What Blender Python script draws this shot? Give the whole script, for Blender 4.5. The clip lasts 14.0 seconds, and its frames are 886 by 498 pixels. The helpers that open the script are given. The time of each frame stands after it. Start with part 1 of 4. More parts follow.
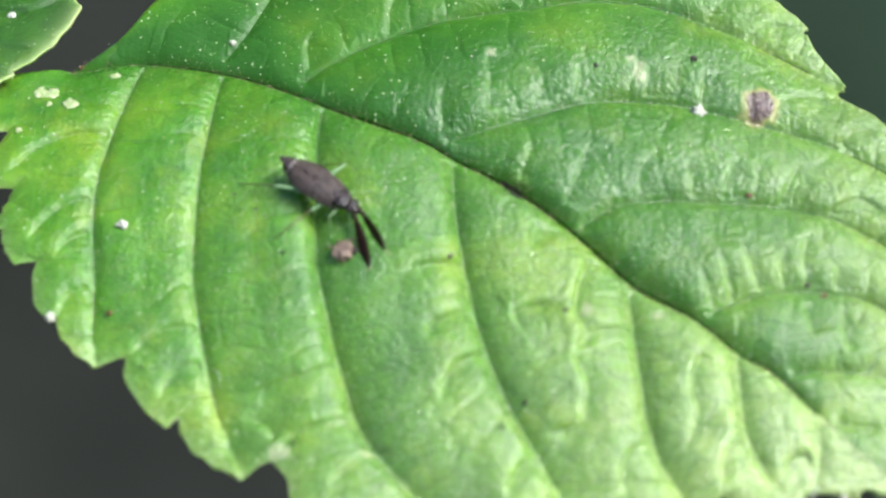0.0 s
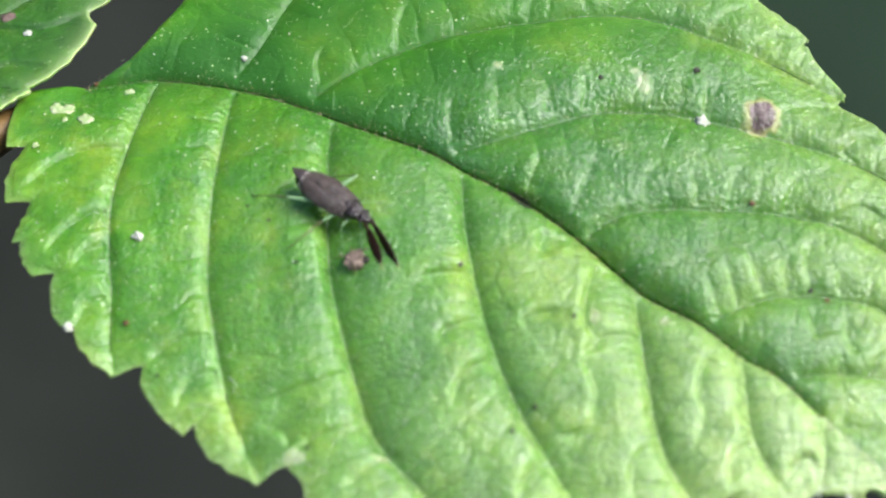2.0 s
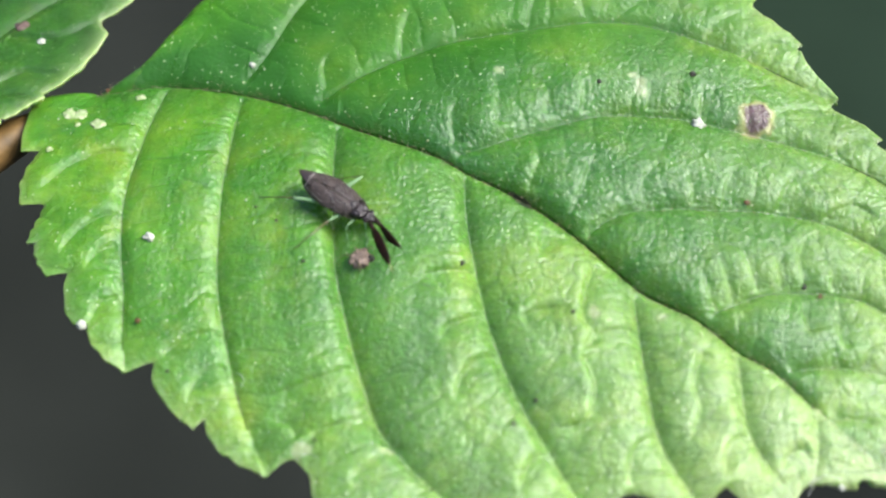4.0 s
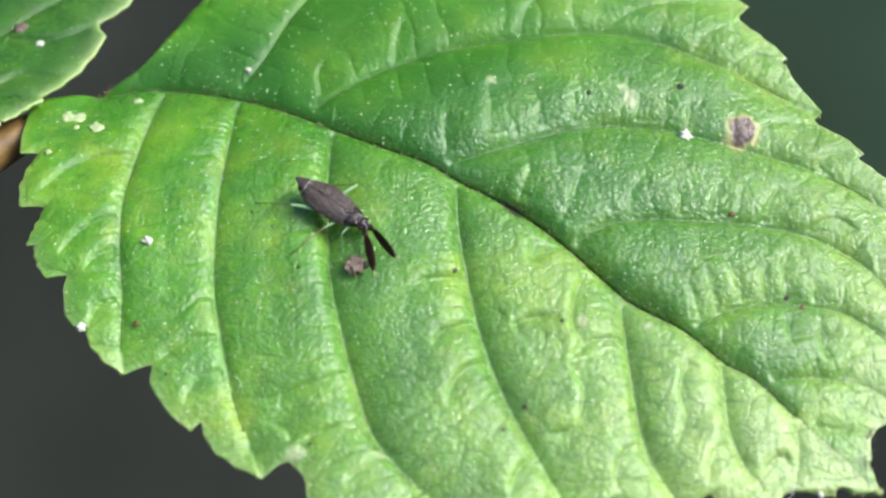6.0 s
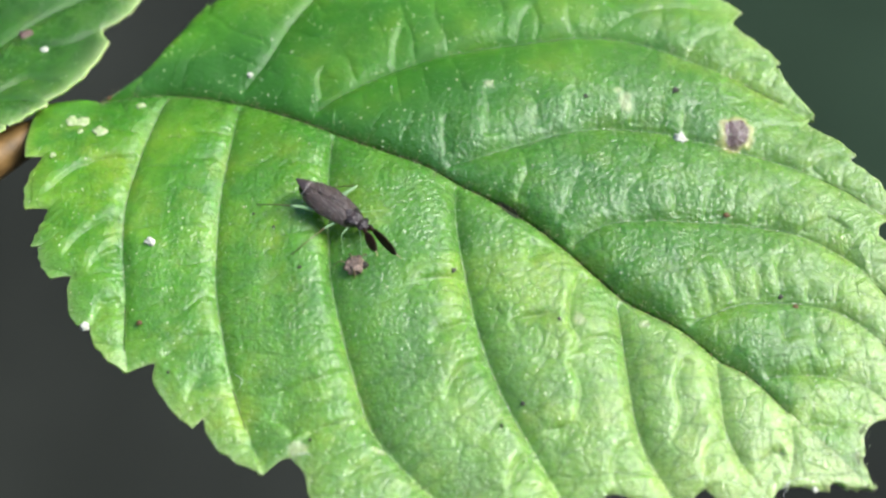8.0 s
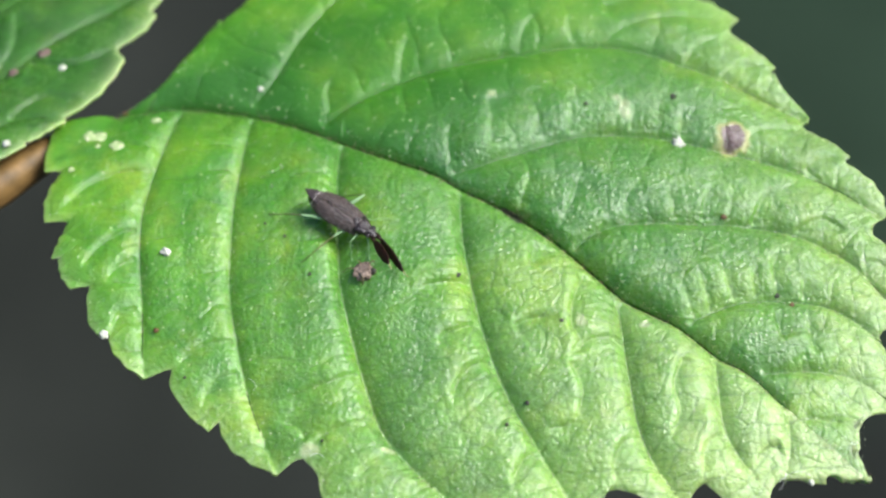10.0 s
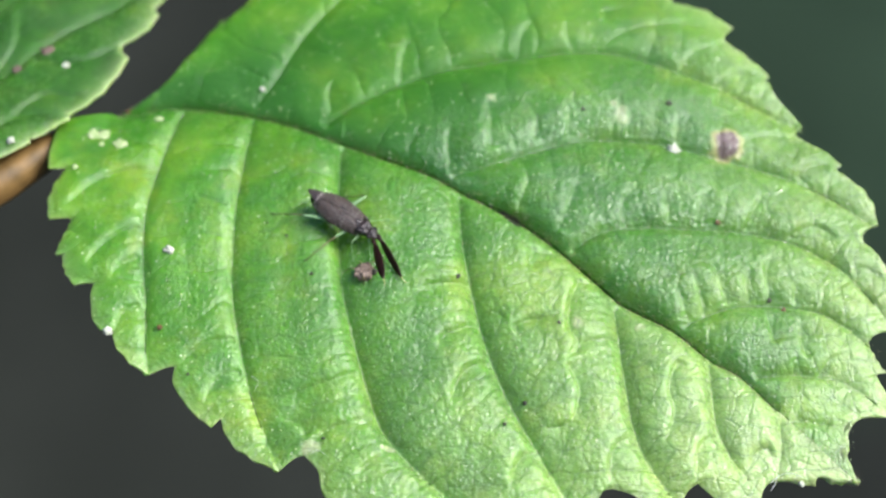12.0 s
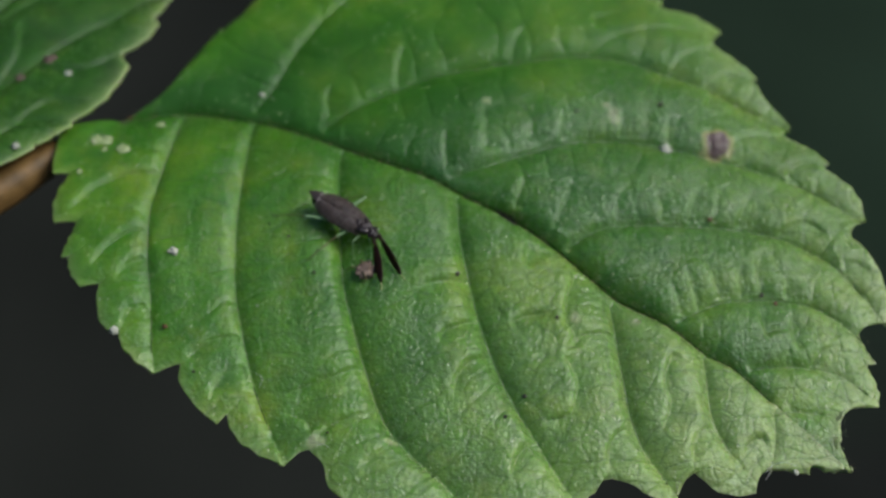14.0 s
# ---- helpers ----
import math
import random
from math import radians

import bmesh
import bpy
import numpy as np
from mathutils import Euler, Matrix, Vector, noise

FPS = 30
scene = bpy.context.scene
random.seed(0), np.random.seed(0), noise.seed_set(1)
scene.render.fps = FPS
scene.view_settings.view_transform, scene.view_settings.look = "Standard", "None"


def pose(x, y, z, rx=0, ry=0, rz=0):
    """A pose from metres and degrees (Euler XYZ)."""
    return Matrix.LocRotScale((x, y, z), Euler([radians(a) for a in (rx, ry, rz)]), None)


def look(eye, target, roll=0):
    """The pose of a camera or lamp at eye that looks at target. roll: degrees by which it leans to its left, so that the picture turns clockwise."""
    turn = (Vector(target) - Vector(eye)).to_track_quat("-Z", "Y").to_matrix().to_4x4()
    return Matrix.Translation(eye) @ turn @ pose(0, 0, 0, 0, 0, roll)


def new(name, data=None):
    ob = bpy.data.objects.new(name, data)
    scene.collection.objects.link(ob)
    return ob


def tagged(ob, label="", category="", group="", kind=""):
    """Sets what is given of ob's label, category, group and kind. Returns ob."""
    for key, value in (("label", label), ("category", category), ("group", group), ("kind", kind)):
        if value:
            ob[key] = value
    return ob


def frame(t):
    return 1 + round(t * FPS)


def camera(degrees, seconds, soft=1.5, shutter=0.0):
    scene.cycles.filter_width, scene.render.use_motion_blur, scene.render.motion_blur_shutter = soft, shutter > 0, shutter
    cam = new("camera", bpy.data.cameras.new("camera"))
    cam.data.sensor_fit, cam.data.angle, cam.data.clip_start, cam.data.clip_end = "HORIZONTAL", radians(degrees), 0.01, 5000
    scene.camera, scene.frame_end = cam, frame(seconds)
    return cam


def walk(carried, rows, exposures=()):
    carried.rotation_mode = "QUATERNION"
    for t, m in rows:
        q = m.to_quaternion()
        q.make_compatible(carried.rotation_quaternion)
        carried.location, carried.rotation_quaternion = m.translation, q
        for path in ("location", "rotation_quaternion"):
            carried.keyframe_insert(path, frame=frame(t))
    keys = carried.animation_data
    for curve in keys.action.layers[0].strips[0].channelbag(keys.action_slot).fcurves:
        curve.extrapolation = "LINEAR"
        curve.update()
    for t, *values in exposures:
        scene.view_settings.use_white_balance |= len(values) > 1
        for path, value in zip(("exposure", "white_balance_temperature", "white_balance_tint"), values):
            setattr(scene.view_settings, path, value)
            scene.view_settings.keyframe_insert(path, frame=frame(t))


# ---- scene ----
# Lengths below are in millimetres and are turned into metres by MM.
MM = 0.001

# -- camera and its way --
cam = camera(28, 14.0, soft=2.3)
cam.data.dof.use_dof = True
cam.data.dof.focus_distance = 0.0925
cam.data.dof.aperture_fstop = 32.0
walk(cam, [
    (0.0, pose(0.00165, -0.04007, 0.07456, 27.696, 0.959, 0.235)),
    (0.5, pose(-0.00068, -0.03969, 0.07541, 27.398, -0.021, -0.372)),
    (1.0, pose(0.00183, -0.04103, 0.07492, 28.322, 1.754, -0.017)),
    (1.5, pose(0.00311, -0.04055, 0.07553, 27.923, 2.438, -0.023)),
    (2.0, pose(0.00122, -0.04164, 0.07561, 28.576, 1.176, -0.138)),
    (2.5, pose(0.00205, -0.04166, 0.07608, 28.484, 1.530, 0.314)),
    (3.0, pose(0.00127, -0.04018, 0.07762, 27.118, 1.245, -0.224)),
    (3.2, pose(0.00134, -0.04263, 0.07660, 28.877, 1.361, -0.216)),
    (5.3, pose(0.00212, -0.04484, 0.07811, 29.644, 1.668, -0.128)),
    (5.5, pose(0.00287, -0.04525, 0.07790, 29.762, 2.288, -0.453)),
    (6.0, pose(0.00024, -0.04289, 0.07999, 28.158, 0.224, -0.099)),
    (6.5, pose(0.00000, -0.04289, 0.08047, 28.057, -0.000, 0.000)),
    (7.0, pose(0.00025, -0.04432, 0.08018, 28.917, 0.251, -0.115)),
    (7.5, pose(-0.00015, -0.04422, 0.08057, 28.739, -0.080, 0.015)),
    (8.0, pose(0.00032, -0.04474, 0.08047, 29.041, 0.268, -0.166)),
    (10.3, pose(0.00178, -0.04612, 0.08325, 29.148, 1.643, -0.472)),
    (10.5, pose(0.00179, -0.04563, 0.08301, 28.960, 1.500, -0.286)),
    (11.0, pose(-0.00055, -0.04576, 0.08358, 28.932, 0.035, -0.414)),
    (11.5, pose(0.00051, -0.04695, 0.08380, 29.449, 0.687, -0.372)),
    (12.0, pose(-0.00009, -0.04623, 0.08499, 28.739, 0.270, -0.357)),
    (12.5, pose(-0.00076, -0.04684, 0.08545, 28.911, -0.109, -0.467)),
    (13.0, pose(0.00099, -0.04903, 0.08494, 30.114, 0.985, -0.447)),
    (13.5, pose(-0.00008, -0.04761, 0.08616, 29.053, 0.492, -0.867)),
    (14.0, pose(-0.00152, -0.04889, 0.08586, 29.817, -0.215, -1.225)),
], exposures=[(0, 0.77), (12.6, 0.77), (13.0, 0.44), (13.5, -0.12), (14.0, -0.68)])

# -- sky and sun --
SUN_DIR = Vector((0.67, 0.10, 0.74)).normalized()
world = bpy.data.worlds.new("world")
scene.world = world
world.use_nodes = True
wn = world.node_tree.nodes
sky = wn.new("ShaderNodeTexSky")
sky.sky_type = "NISHITA"
sky.sun_disc = False
sky.sun_elevation = math.asin(SUN_DIR.z)
sky.sun_rotation = math.atan2(SUN_DIR.x, SUN_DIR.y)
world.node_tree.links.new(sky.outputs[0], wn["Background"].inputs[0])
wn["Background"].inputs[1].default_value = 0.17
sun = new("sun", bpy.data.lights.new("sun", "SUN"))
sun.data.energy, sun.data.angle, sun.data.color = 4.5, radians(41), (1.0, 0.99, 0.97)
sun.matrix_world = look(SUN_DIR * 2, (0, 0, 0))


# -- materials --
def material(name, rough=0.5, spec=0.5):
    m = bpy.data.materials.new(name)
    m.use_nodes = True
    nodes, links = m.node_tree.nodes, m.node_tree.links
    b = nodes["Principled BSDF"]
    b.inputs["Roughness"].default_value = rough
    b.inputs["Specular IOR Level"].default_value = spec
    return m, nodes, links, b


def coords(nodes, links, scale=1000.0):
    tc, mp = nodes.new("ShaderNodeTexCoord"), nodes.new("ShaderNodeMapping")
    mp.inputs["Scale"].default_value = (scale,) * 3
    links.new(tc.outputs["Object"], mp.inputs["Vector"])
    return mp.outputs[0]


def noise_tex(nodes, links, vec, scale, detail=3.0, rough=0.55):
    n = nodes.new("ShaderNodeTexNoise")
    n.inputs["Scale"].default_value, n.inputs["Detail"].default_value, n.inputs["Roughness"].default_value = scale, detail, rough
    links.new(vec, n.inputs["Vector"])
    return n.outputs["Fac"]


def ramp(nodes, links, fac, stops):
    r = nodes.new("ShaderNodeValToRGB")
    els = r.color_ramp.elements
    while len(els) < len(stops):
        els.new(0.5)
    for e, (p, c) in zip(els, stops):
        e.position, e.color = p, (*c, 1)
    links.new(fac, r.inputs[0])
    return r.outputs[0]


def mixed(nodes, links, fac, a, b, mode="MIX"):
    m = nodes.new("ShaderNodeMix")
    m.data_type, m.blend_type = "RGBA", mode
    for sock, v in ((m.inputs[0], fac), (m.inputs[6], a), (m.inputs[7], b)):
        if isinstance(v, (int, float)):
            sock.default_value = v
        elif isinstance(v, tuple):
            sock.default_value = (*v, 1)
        else:
            links.new(v, sock)
    return m.outputs[2]


def bumped(nodes, links, b, height, strength, distance):
    bump = nodes.new("ShaderNodeBump")
    bump.inputs["Strength"].default_value, bump.inputs["Distance"].default_value = strength, distance
    links.new(height, bump.inputs["Height"])
    links.new(bump.outputs[0], b.inputs["Normal"])
    return bump


def leaf_material(name, deep, mid, pale, spec=0.9, blotched=0.75, dotted=0.62):
    m, n, l, b = material(name, 0.42, spec)
    v = coords(n, l)

    def attribute(which):
        at = n.new("ShaderNodeAttribute")
        at.attribute_name = which
        return at.outputs["Fac"]

    def grey(fac, *stops):
        return ramp(n, l, fac, [(p, (g, g, g)) for p, g in stops])

    # wide blotches, then mottling a millimetre across
    col = ramp(n, l, noise_tex(n, l, v, 0.20, 5, 0.62), [(0.33, deep), (0.50, mid), (0.66, pale)])
    mottle = ramp(n, l, noise_tex(n, l, v, 1.2, 4, 0.65), [(0.3, (0.72, 0.78, 0.7)), (0.7, (1.24, 1.14, 1.2))])
    col = mixed(n, l, 1.0, col, mottle, "MULTIPLY")
    yellow = mixed(n, l, 1.0, grey(noise_tex(n, l, v, 0.27, 4, 0.6), (0.52, 0.0), (0.72, blotched)), grey(noise_tex(n, l, v, 1.7, 3), (0.35, 0.4), (0.6, 1.0)), "MULTIPLY")
    col = mixed(n, l, yellow, col, (0.30, 0.43, 0.020))
    # yellowing of the tip, with the sheen there painted in as pale colour
    patchy = mixed(n, l, 1.0, attribute("age_sheen"), grey(noise_tex(n, l, v, 0.45, 4), (0.3, 0.65), (0.7, 1.0)), "MULTIPLY")
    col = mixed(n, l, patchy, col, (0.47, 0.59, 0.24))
    # veins and their net darkened: furrow shade put into the colour
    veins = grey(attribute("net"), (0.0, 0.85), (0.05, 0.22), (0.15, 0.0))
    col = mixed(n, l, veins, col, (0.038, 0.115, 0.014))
    # shade by the stalk and the midrib, painted in as deeper green
    col = mixed(n, l, attribute("painted_shade"), col, (0.026, 0.125, 0.010))
    scar, spot = attribute("scar"), attribute("spot")
    col = mixed(n, l, grey(scar, (0.12, 0.0), (0.6, 0.6)), col, (0.48, 0.52, 0.30))
    col = mixed(n, l, grey(spot, (0.14, 0.0), (0.3, 0.75)), col, mixed(n, l, noise_tex(n, l, v, 2.2, 3), (0.30, 0.34, 0.08), (0.52, 0.42, 0.22)))
    col = mixed(n, l, grey(spot, (0.33, 0.0), (0.48, 1.0)), col, mixed(n, l, noise_tex(n, l, v, 2.6, 4), (0.055, 0.032, 0.03), (0.18, 0.12, 0.10)))
    # hair bases: pale raised dots of uneven size
    vor = n.new("ShaderNodeTexVoronoi")
    vor.inputs["Scale"].default_value = 2.5
    l.new(v, vor.inputs["Vector"])
    size = n.new("ShaderNodeMath")
    size.operation = "MULTIPLY_ADD"
    shade = n.new("ShaderNodeSeparateColor")
    l.new(vor.outputs["Color"], shade.inputs[0])
    l.new(shade.outputs[0], size.inputs[0])
    size.inputs[1].default_value = 0.14
    l.new(vor.outputs["Distance"], size.inputs[2])
    dots = grey(size.outputs[0], (0.12, 1.0), (0.19, 0.0))
    col = mixed(n, l, mixed(n, l, 1.0, dots, (dotted,) * 3, "MULTIPLY"), col, (0.72, 0.82, 0.52))
    l.new(col, b.inputs["Base Color"])
    cr = attribute("crisp")
    b.inputs["Roughness"].default_value, b.inputs["Specular IOR Level"].default_value, b.inputs["Coat IOR"].default_value = 0.55, 0.2, 1.62
    # light spreads in the flesh
    b.inputs["Subsurface Weight"].default_value, b.inputs["Subsurface Scale"].default_value = 0.5, 0.0007
    b.inputs["Subsurface Radius"].default_value = (0.6, 1.0, 0.3)
    # a thin wax layer over the flesh: finely pebbled, so that it glints
    gloss = grey(noise_tex(n, l, v, 2.6, 3), (0.35, 0.16), (0.65, 0.34))
    l.new(mixed(n, l, 1.0, gloss, grey(cr, (0.42, 0.28), (0.75, 0.0)), "LIGHTEN"), b.inputs["Coat Roughness"])
    l.new(grey(cr, (0.2, 0.30 * spec), (0.42, 0.75 * spec), (0.6, 1.05 * spec), (1.0, 1.1 * spec)), b.inputs["Coat Weight"])
    cell = n.new("ShaderNodeTexVoronoi")
    cell.feature, cell.inputs["Scale"].default_value = "SMOOTH_F1", 4.4
    l.new(v, cell.inputs["Vector"])
    grain = mixed(n, l, 0.55, noise_tex(n, l, v, 7.5, 3), cell.outputs["Distance"])
    grain = mixed(n, l, 0.6, grain, dots, "ADD")
    bumped(n, l, b, grain, 0.28, 0.00017)
    wax = n.new("ShaderNodeBump")
    wax.inputs["Distance"].default_value = 0.00017
    l.new(grain, wax.inputs["Height"])
    l.new(grey(cr, (0.2, 0.5), (0.42, 0.9), (0.78, 1.0)), wax.inputs["Strength"])
    l.new(wax.outputs[0], b.inputs["Coat Normal"])
    return m


def plain_material(name, dark, light, scale, rough=0.5, spec=0.4, bump=0.00004, strength=0.6):
    m, n, l, b = material(name, rough, spec)
    v = coords(n, l)
    fac = noise_tex(n, l, v, scale, 4, 0.6)
    l.new(ramp(n, l, fac, [(0.3, dark), (0.7, light)]), b.inputs["Base Color"])
    bumped(n, l, b, noise_tex(n, l, v, scale * 3, 3), strength, bump)
    return m


LEAF = leaf_material("leaf_green", (0.034, 0.175, 0.008), (0.086, 0.28, 0.011), (0.185, 0.38, 0.018))
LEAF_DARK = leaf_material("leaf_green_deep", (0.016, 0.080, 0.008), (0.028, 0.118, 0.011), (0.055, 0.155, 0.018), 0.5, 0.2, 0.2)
# side veins nearly black-green, standing for the shade in their furrows
SHADED_VEIN = plain_material("vein", (0.012, 0.050, 0.006), (0.035, 0.085, 0.014), 1.2, 0.8, 0.1)
MIDRIB = plain_material("midrib", (0.035, 0.09, 0.014), (0.09, 0.12, 0.035), 0.8, 0.6)
HAIR = plain_material("hair", (0.42, 0.54, 0.26), (0.6, 0.68, 0.42), 2.0, 0.35)
DOWN = plain_material("body_down", (0.30, 0.26, 0.24), (0.50, 0.45, 0.42), 2.0, 0.35)
FUZZ = plain_material("vein_fuzz", (0.16, 0.11, 0.05), (0.42, 0.36, 0.20), 1.0, 0.5)
BARK = plain_material("twig_bark", (0.10, 0.06, 0.018), (0.24, 0.14, 0.045), 0.9, 0.5)
LESION = plain_material("dead_tissue", (0.10, 0.06, 0.05), (0.22, 0.15, 0.125), 2.2, 0.7)
SCAR = plain_material("pale_scar", (0.20, 0.33, 0.08), (0.52, 0.56, 0.34), 2.6, 0.55)
CRUMB = plain_material("white_crumb", (0.34, 0.36, 0.26), (0.66, 0.66, 0.58), 3.0, 0.7)
BLACK = plain_material("black_grit", (0.012, 0.012, 0.010), (0.05, 0.045, 0.03), 4.0, 0.6)
SMEAR = plain_material("dark_smear", (0.008, 0.013, 0.006), (0.03, 0.045, 0.015), 2.0, 0.6)
RUST = plain_material("rust_dot", (0.07, 0.035, 0.012), (0.16, 0.08, 0.03), 3.0, 0.6)
HUSK = plain_material("husk", (0.05, 0.03, 0.022), (0.34, 0.25, 0.19), 5.0, 0.6)
WEB = plain_material("web", (0.6, 0.6, 0.58), (0.8, 0.8, 0.78), 3.0, 0.5)
WING = plain_material("wing_cover", (0.030, 0.021, 0.018), (0.085, 0.060, 0.050), 3.5, 0.5, 0.5, 0.00006, 0.9)
MEMBRANE = plain_material("wing_membrane", (0.022, 0.016, 0.016), (0.06, 0.042, 0.040), 3.0, 0.35)
SHELL = plain_material("dark_shell", (0.008, 0.006, 0.006), (0.034, 0.022, 0.022), 1.7, 0.22, 0.6, 0.00016, 1.0)
ANTENNA = plain_material("antenna_black", (0.006, 0.003, 0.003), (0.030, 0.010, 0.006), 3.0, 0.5, 0.2)
PALE = plain_material("pale_segment", (0.28, 0.27, 0.10), (0.45, 0.42, 0.2), 3.0, 0.4)
LEG = plain_material("green_leg", (0.20, 0.36, 0.15), (0.34, 0.50, 0.27), 2.0, 0.35)
SHIN = plain_material("brown_shin", (0.09, 0.07, 0.03), (0.18, 0.14, 0.06), 3.0, 0.4)
FOOT = plain_material("dark_foot", (0.03, 0.025, 0.015), (0.07, 0.05, 0.03), 4.0, 0.4)
BELLY = plain_material("green_belly", (0.10, 0.22, 0.06), (0.2, 0.33, 0.12), 2.0, 0.4)


def ground_material():
    m, n, l, b = material("undergrowth", 0.9, 0.2)
    v = coords(n, l, 1.0)
    tc, sx = n.new("ShaderNodeTexCoord"), n.new("ShaderNodeSeparateXYZ")
    l.new(tc.outputs["Object"], sx.inputs[0])
    # bare soil that passes into moss
    wide = n.new("ShaderNodeMapRange")
    wide.inputs["From Min"].default_value, wide.inputs["From Max"].default_value = -0.02, 0.10
    l.new(sx.outputs["X"], wide.inputs["Value"])
    # further off the two lie in patches
    ln, far = n.new("ShaderNodeVectorMath"), n.new("ShaderNodeMapRange")
    ln.operation = "LENGTH"
    l.new(tc.outputs["Object"], ln.inputs[0])
    far.inputs["From Min"].default_value, far.inputs["From Max"].default_value = 0.75, 1.15
    l.new(ln.outputs["Value"], far.inputs["Value"])
    patches = ramp(n, l, noise_tex(n, l, v, 0.8, 3), [(0.42, (0, 0, 0)), (0.58, (1, 1, 1))])
    deep = n.new("ShaderNodeMapRange")
    deep.inputs["From Min"].default_value, deep.inputs["From Max"].default_value = 0.16, 0.25
    l.new(sx.outputs["Y"], deep.inputs["Value"])
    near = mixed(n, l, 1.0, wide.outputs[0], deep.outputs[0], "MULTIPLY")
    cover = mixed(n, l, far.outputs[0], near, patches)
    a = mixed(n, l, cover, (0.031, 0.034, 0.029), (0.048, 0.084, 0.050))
    c = ramp(n, l, noise_tex(n, l, v, 7.0, 3), [(0.3, (0.6, 0.62, 0.58)), (0.7, (1.25, 1.25, 1.2))])
    l.new(mixed(n, l, 1.0, a, c, "MULTIPLY"), b.inputs["Base Color"])
    bumped(n, l, b, noise_tex(n, l, v, 90.0, 4), 0.3, 0.005)
    return m


# -- small tools --
def mesh_object(name, verts, faces, mat, parent=None, label="", smooth=True):
    me = bpy.data.meshes.new(name)
    me.from_pydata([tuple(v) for v in verts], [], [tuple(f) for f in faces])
    if smooth:
        me.polygons.foreach_set("use_smooth", [True] * len(me.polygons))
    me.materials.append(mat)
    me.update()
    ob = new(name, me)
    if parent is not None:
        ob.parent = parent
    if label:
        ob["label"] = label
    return ob


def spline(points, count):
    """Smooth curve through the points, evenly spaced by length."""
    p = np.array(points, float)
    ext = np.vstack([2 * p[0] - p[1], p, 2 * p[-1] - p[-2]])
    out = []
    for i in range(len(p) - 1):
        a, b, c, d = ext[i:i + 4]
        t = np.linspace(0, 1, 40, endpoint=False)[:, None]
        out.append(0.5 * (2 * b + (c - a) * t + (2 * a - 5 * b + 4 * c - d) * t ** 2 + (3 * b - a - 3 * c + d) * t ** 3))
    q = np.vstack(out + [p[-1:]])
    s = np.concatenate([[0], np.cumsum(np.linalg.norm(np.diff(q, axis=0), axis=1))])
    u = np.linspace(0, s[-1], count)
    return np.stack([np.interp(u, s, q[:, k]) for k in range(q.shape[1])], 1)


def hashed(ix, iy, seed):
    h = (ix.astype(np.int64) * 374761393 + iy.astype(np.int64) * 668265263 + seed * 974711) & 0x7FFFFFFF
    h = ((h ^ (h >> 13)) * 1274126177) & 0x7FFFFFFF
    return ((h ^ (h >> 16)) & 0xFFFF) / 65535.0


def value_noise(x, y, seed):
    ix, iy = np.floor(x), np.floor(y)
    fx, fy = x - ix, y - iy
    fx, fy = fx * fx * (3 - 2 * fx), fy * fy * (3 - 2 * fy)
    a, b = hashed(ix, iy, seed), hashed(ix + 1, iy, seed)
    c, d = hashed(ix, iy + 1, seed), hashed(ix + 1, iy + 1, seed)
    return (a * (1 - fx) + b * fx) * (1 - fy) + (c * (1 - fx) + d * fx) * fy


def cell_edges(x, y, seed):
    """Distance to the borders of irregular cells of size one."""
    ix, iy = np.floor(x), np.floor(y)
    f1, f2 = np.full(x.shape, 9.0), np.full(x.shape, 9.0)
    for dx in (-1, 0, 1):
        for dy in (-1, 0, 1):
            cx, cy = ix + dx, iy + dy
            px, py = cx + 0.1 + 0.8 * hashed(cx, cy, seed), cy + 0.1 + 0.8 * hashed(cx, cy, seed + 7)
            d = np.hypot(px - x, py - y)
            f2 = np.minimum(f2, np.maximum(f1, d))
            f1 = np.minimum(f1, d)
    return f2 - f1


def to_line(p, line):
    """Distance from points to a line of corners, how far along it they lie, its length, and on which side they are."""
    best, along, side = np.full(len(p), 1e9), np.zeros(len(p)), np.zeros(len(p))
    s = 0.0
    for a, b in zip(line[:-1], line[1:]):
        e = b - a
        n = float(np.hypot(*e))
        dx, dy = p[:, 0] - a[0], p[:, 1] - a[1]
        t = np.clip((dx * e[0] + dy * e[1]) / (n * n), 0, 1)
        d = np.hypot(dx - t * e[0], dy - t * e[1])
        hit = d < best
        best[hit], along[hit], side[hit] = d[hit], (s + t * n)[hit], (e[0] * dy - e[1] * dx)[hit]
        s += n
    return best, along, s, side


def tube(line, radii, sides=8, squash=1.0):
    """Round bar along a 3D line; gives corners and faces in millimetres."""
    line = np.array(line, float)
    radii = np.broadcast_to(np.array(radii, float), (len(line),))
    verts, faces = [], []
    for i, c in enumerate(line):
        t = line[min(i + 1, len(line) - 1)] - line[max(i - 1, 0)]
        t = Vector(t).normalized()
        side = t.cross(Vector((0, 0, 1)))
        side = side.normalized() if side.length > 1e-4 else Vector((1, 0, 0))
        up = side.cross(t)
        for k in range(sides):
            a = 2 * math.pi * k / sides
            verts.append(Vector(c) + (side * math.cos(a) + up * math.sin(a) * squash) * radii[i])
    for i in range(len(line) - 1):
        for k in range(sides):
            j = (k + 1) % sides
            faces.append((i * sides + k, i * sides + j, (i + 1) * sides + j, (i + 1) * sides + k))
    faces.append(tuple(range(sides))[::-1])
    faces.append(tuple((len(line) - 1) * sides + k for k in range(sides)))
    return [v * MM for v in verts], faces


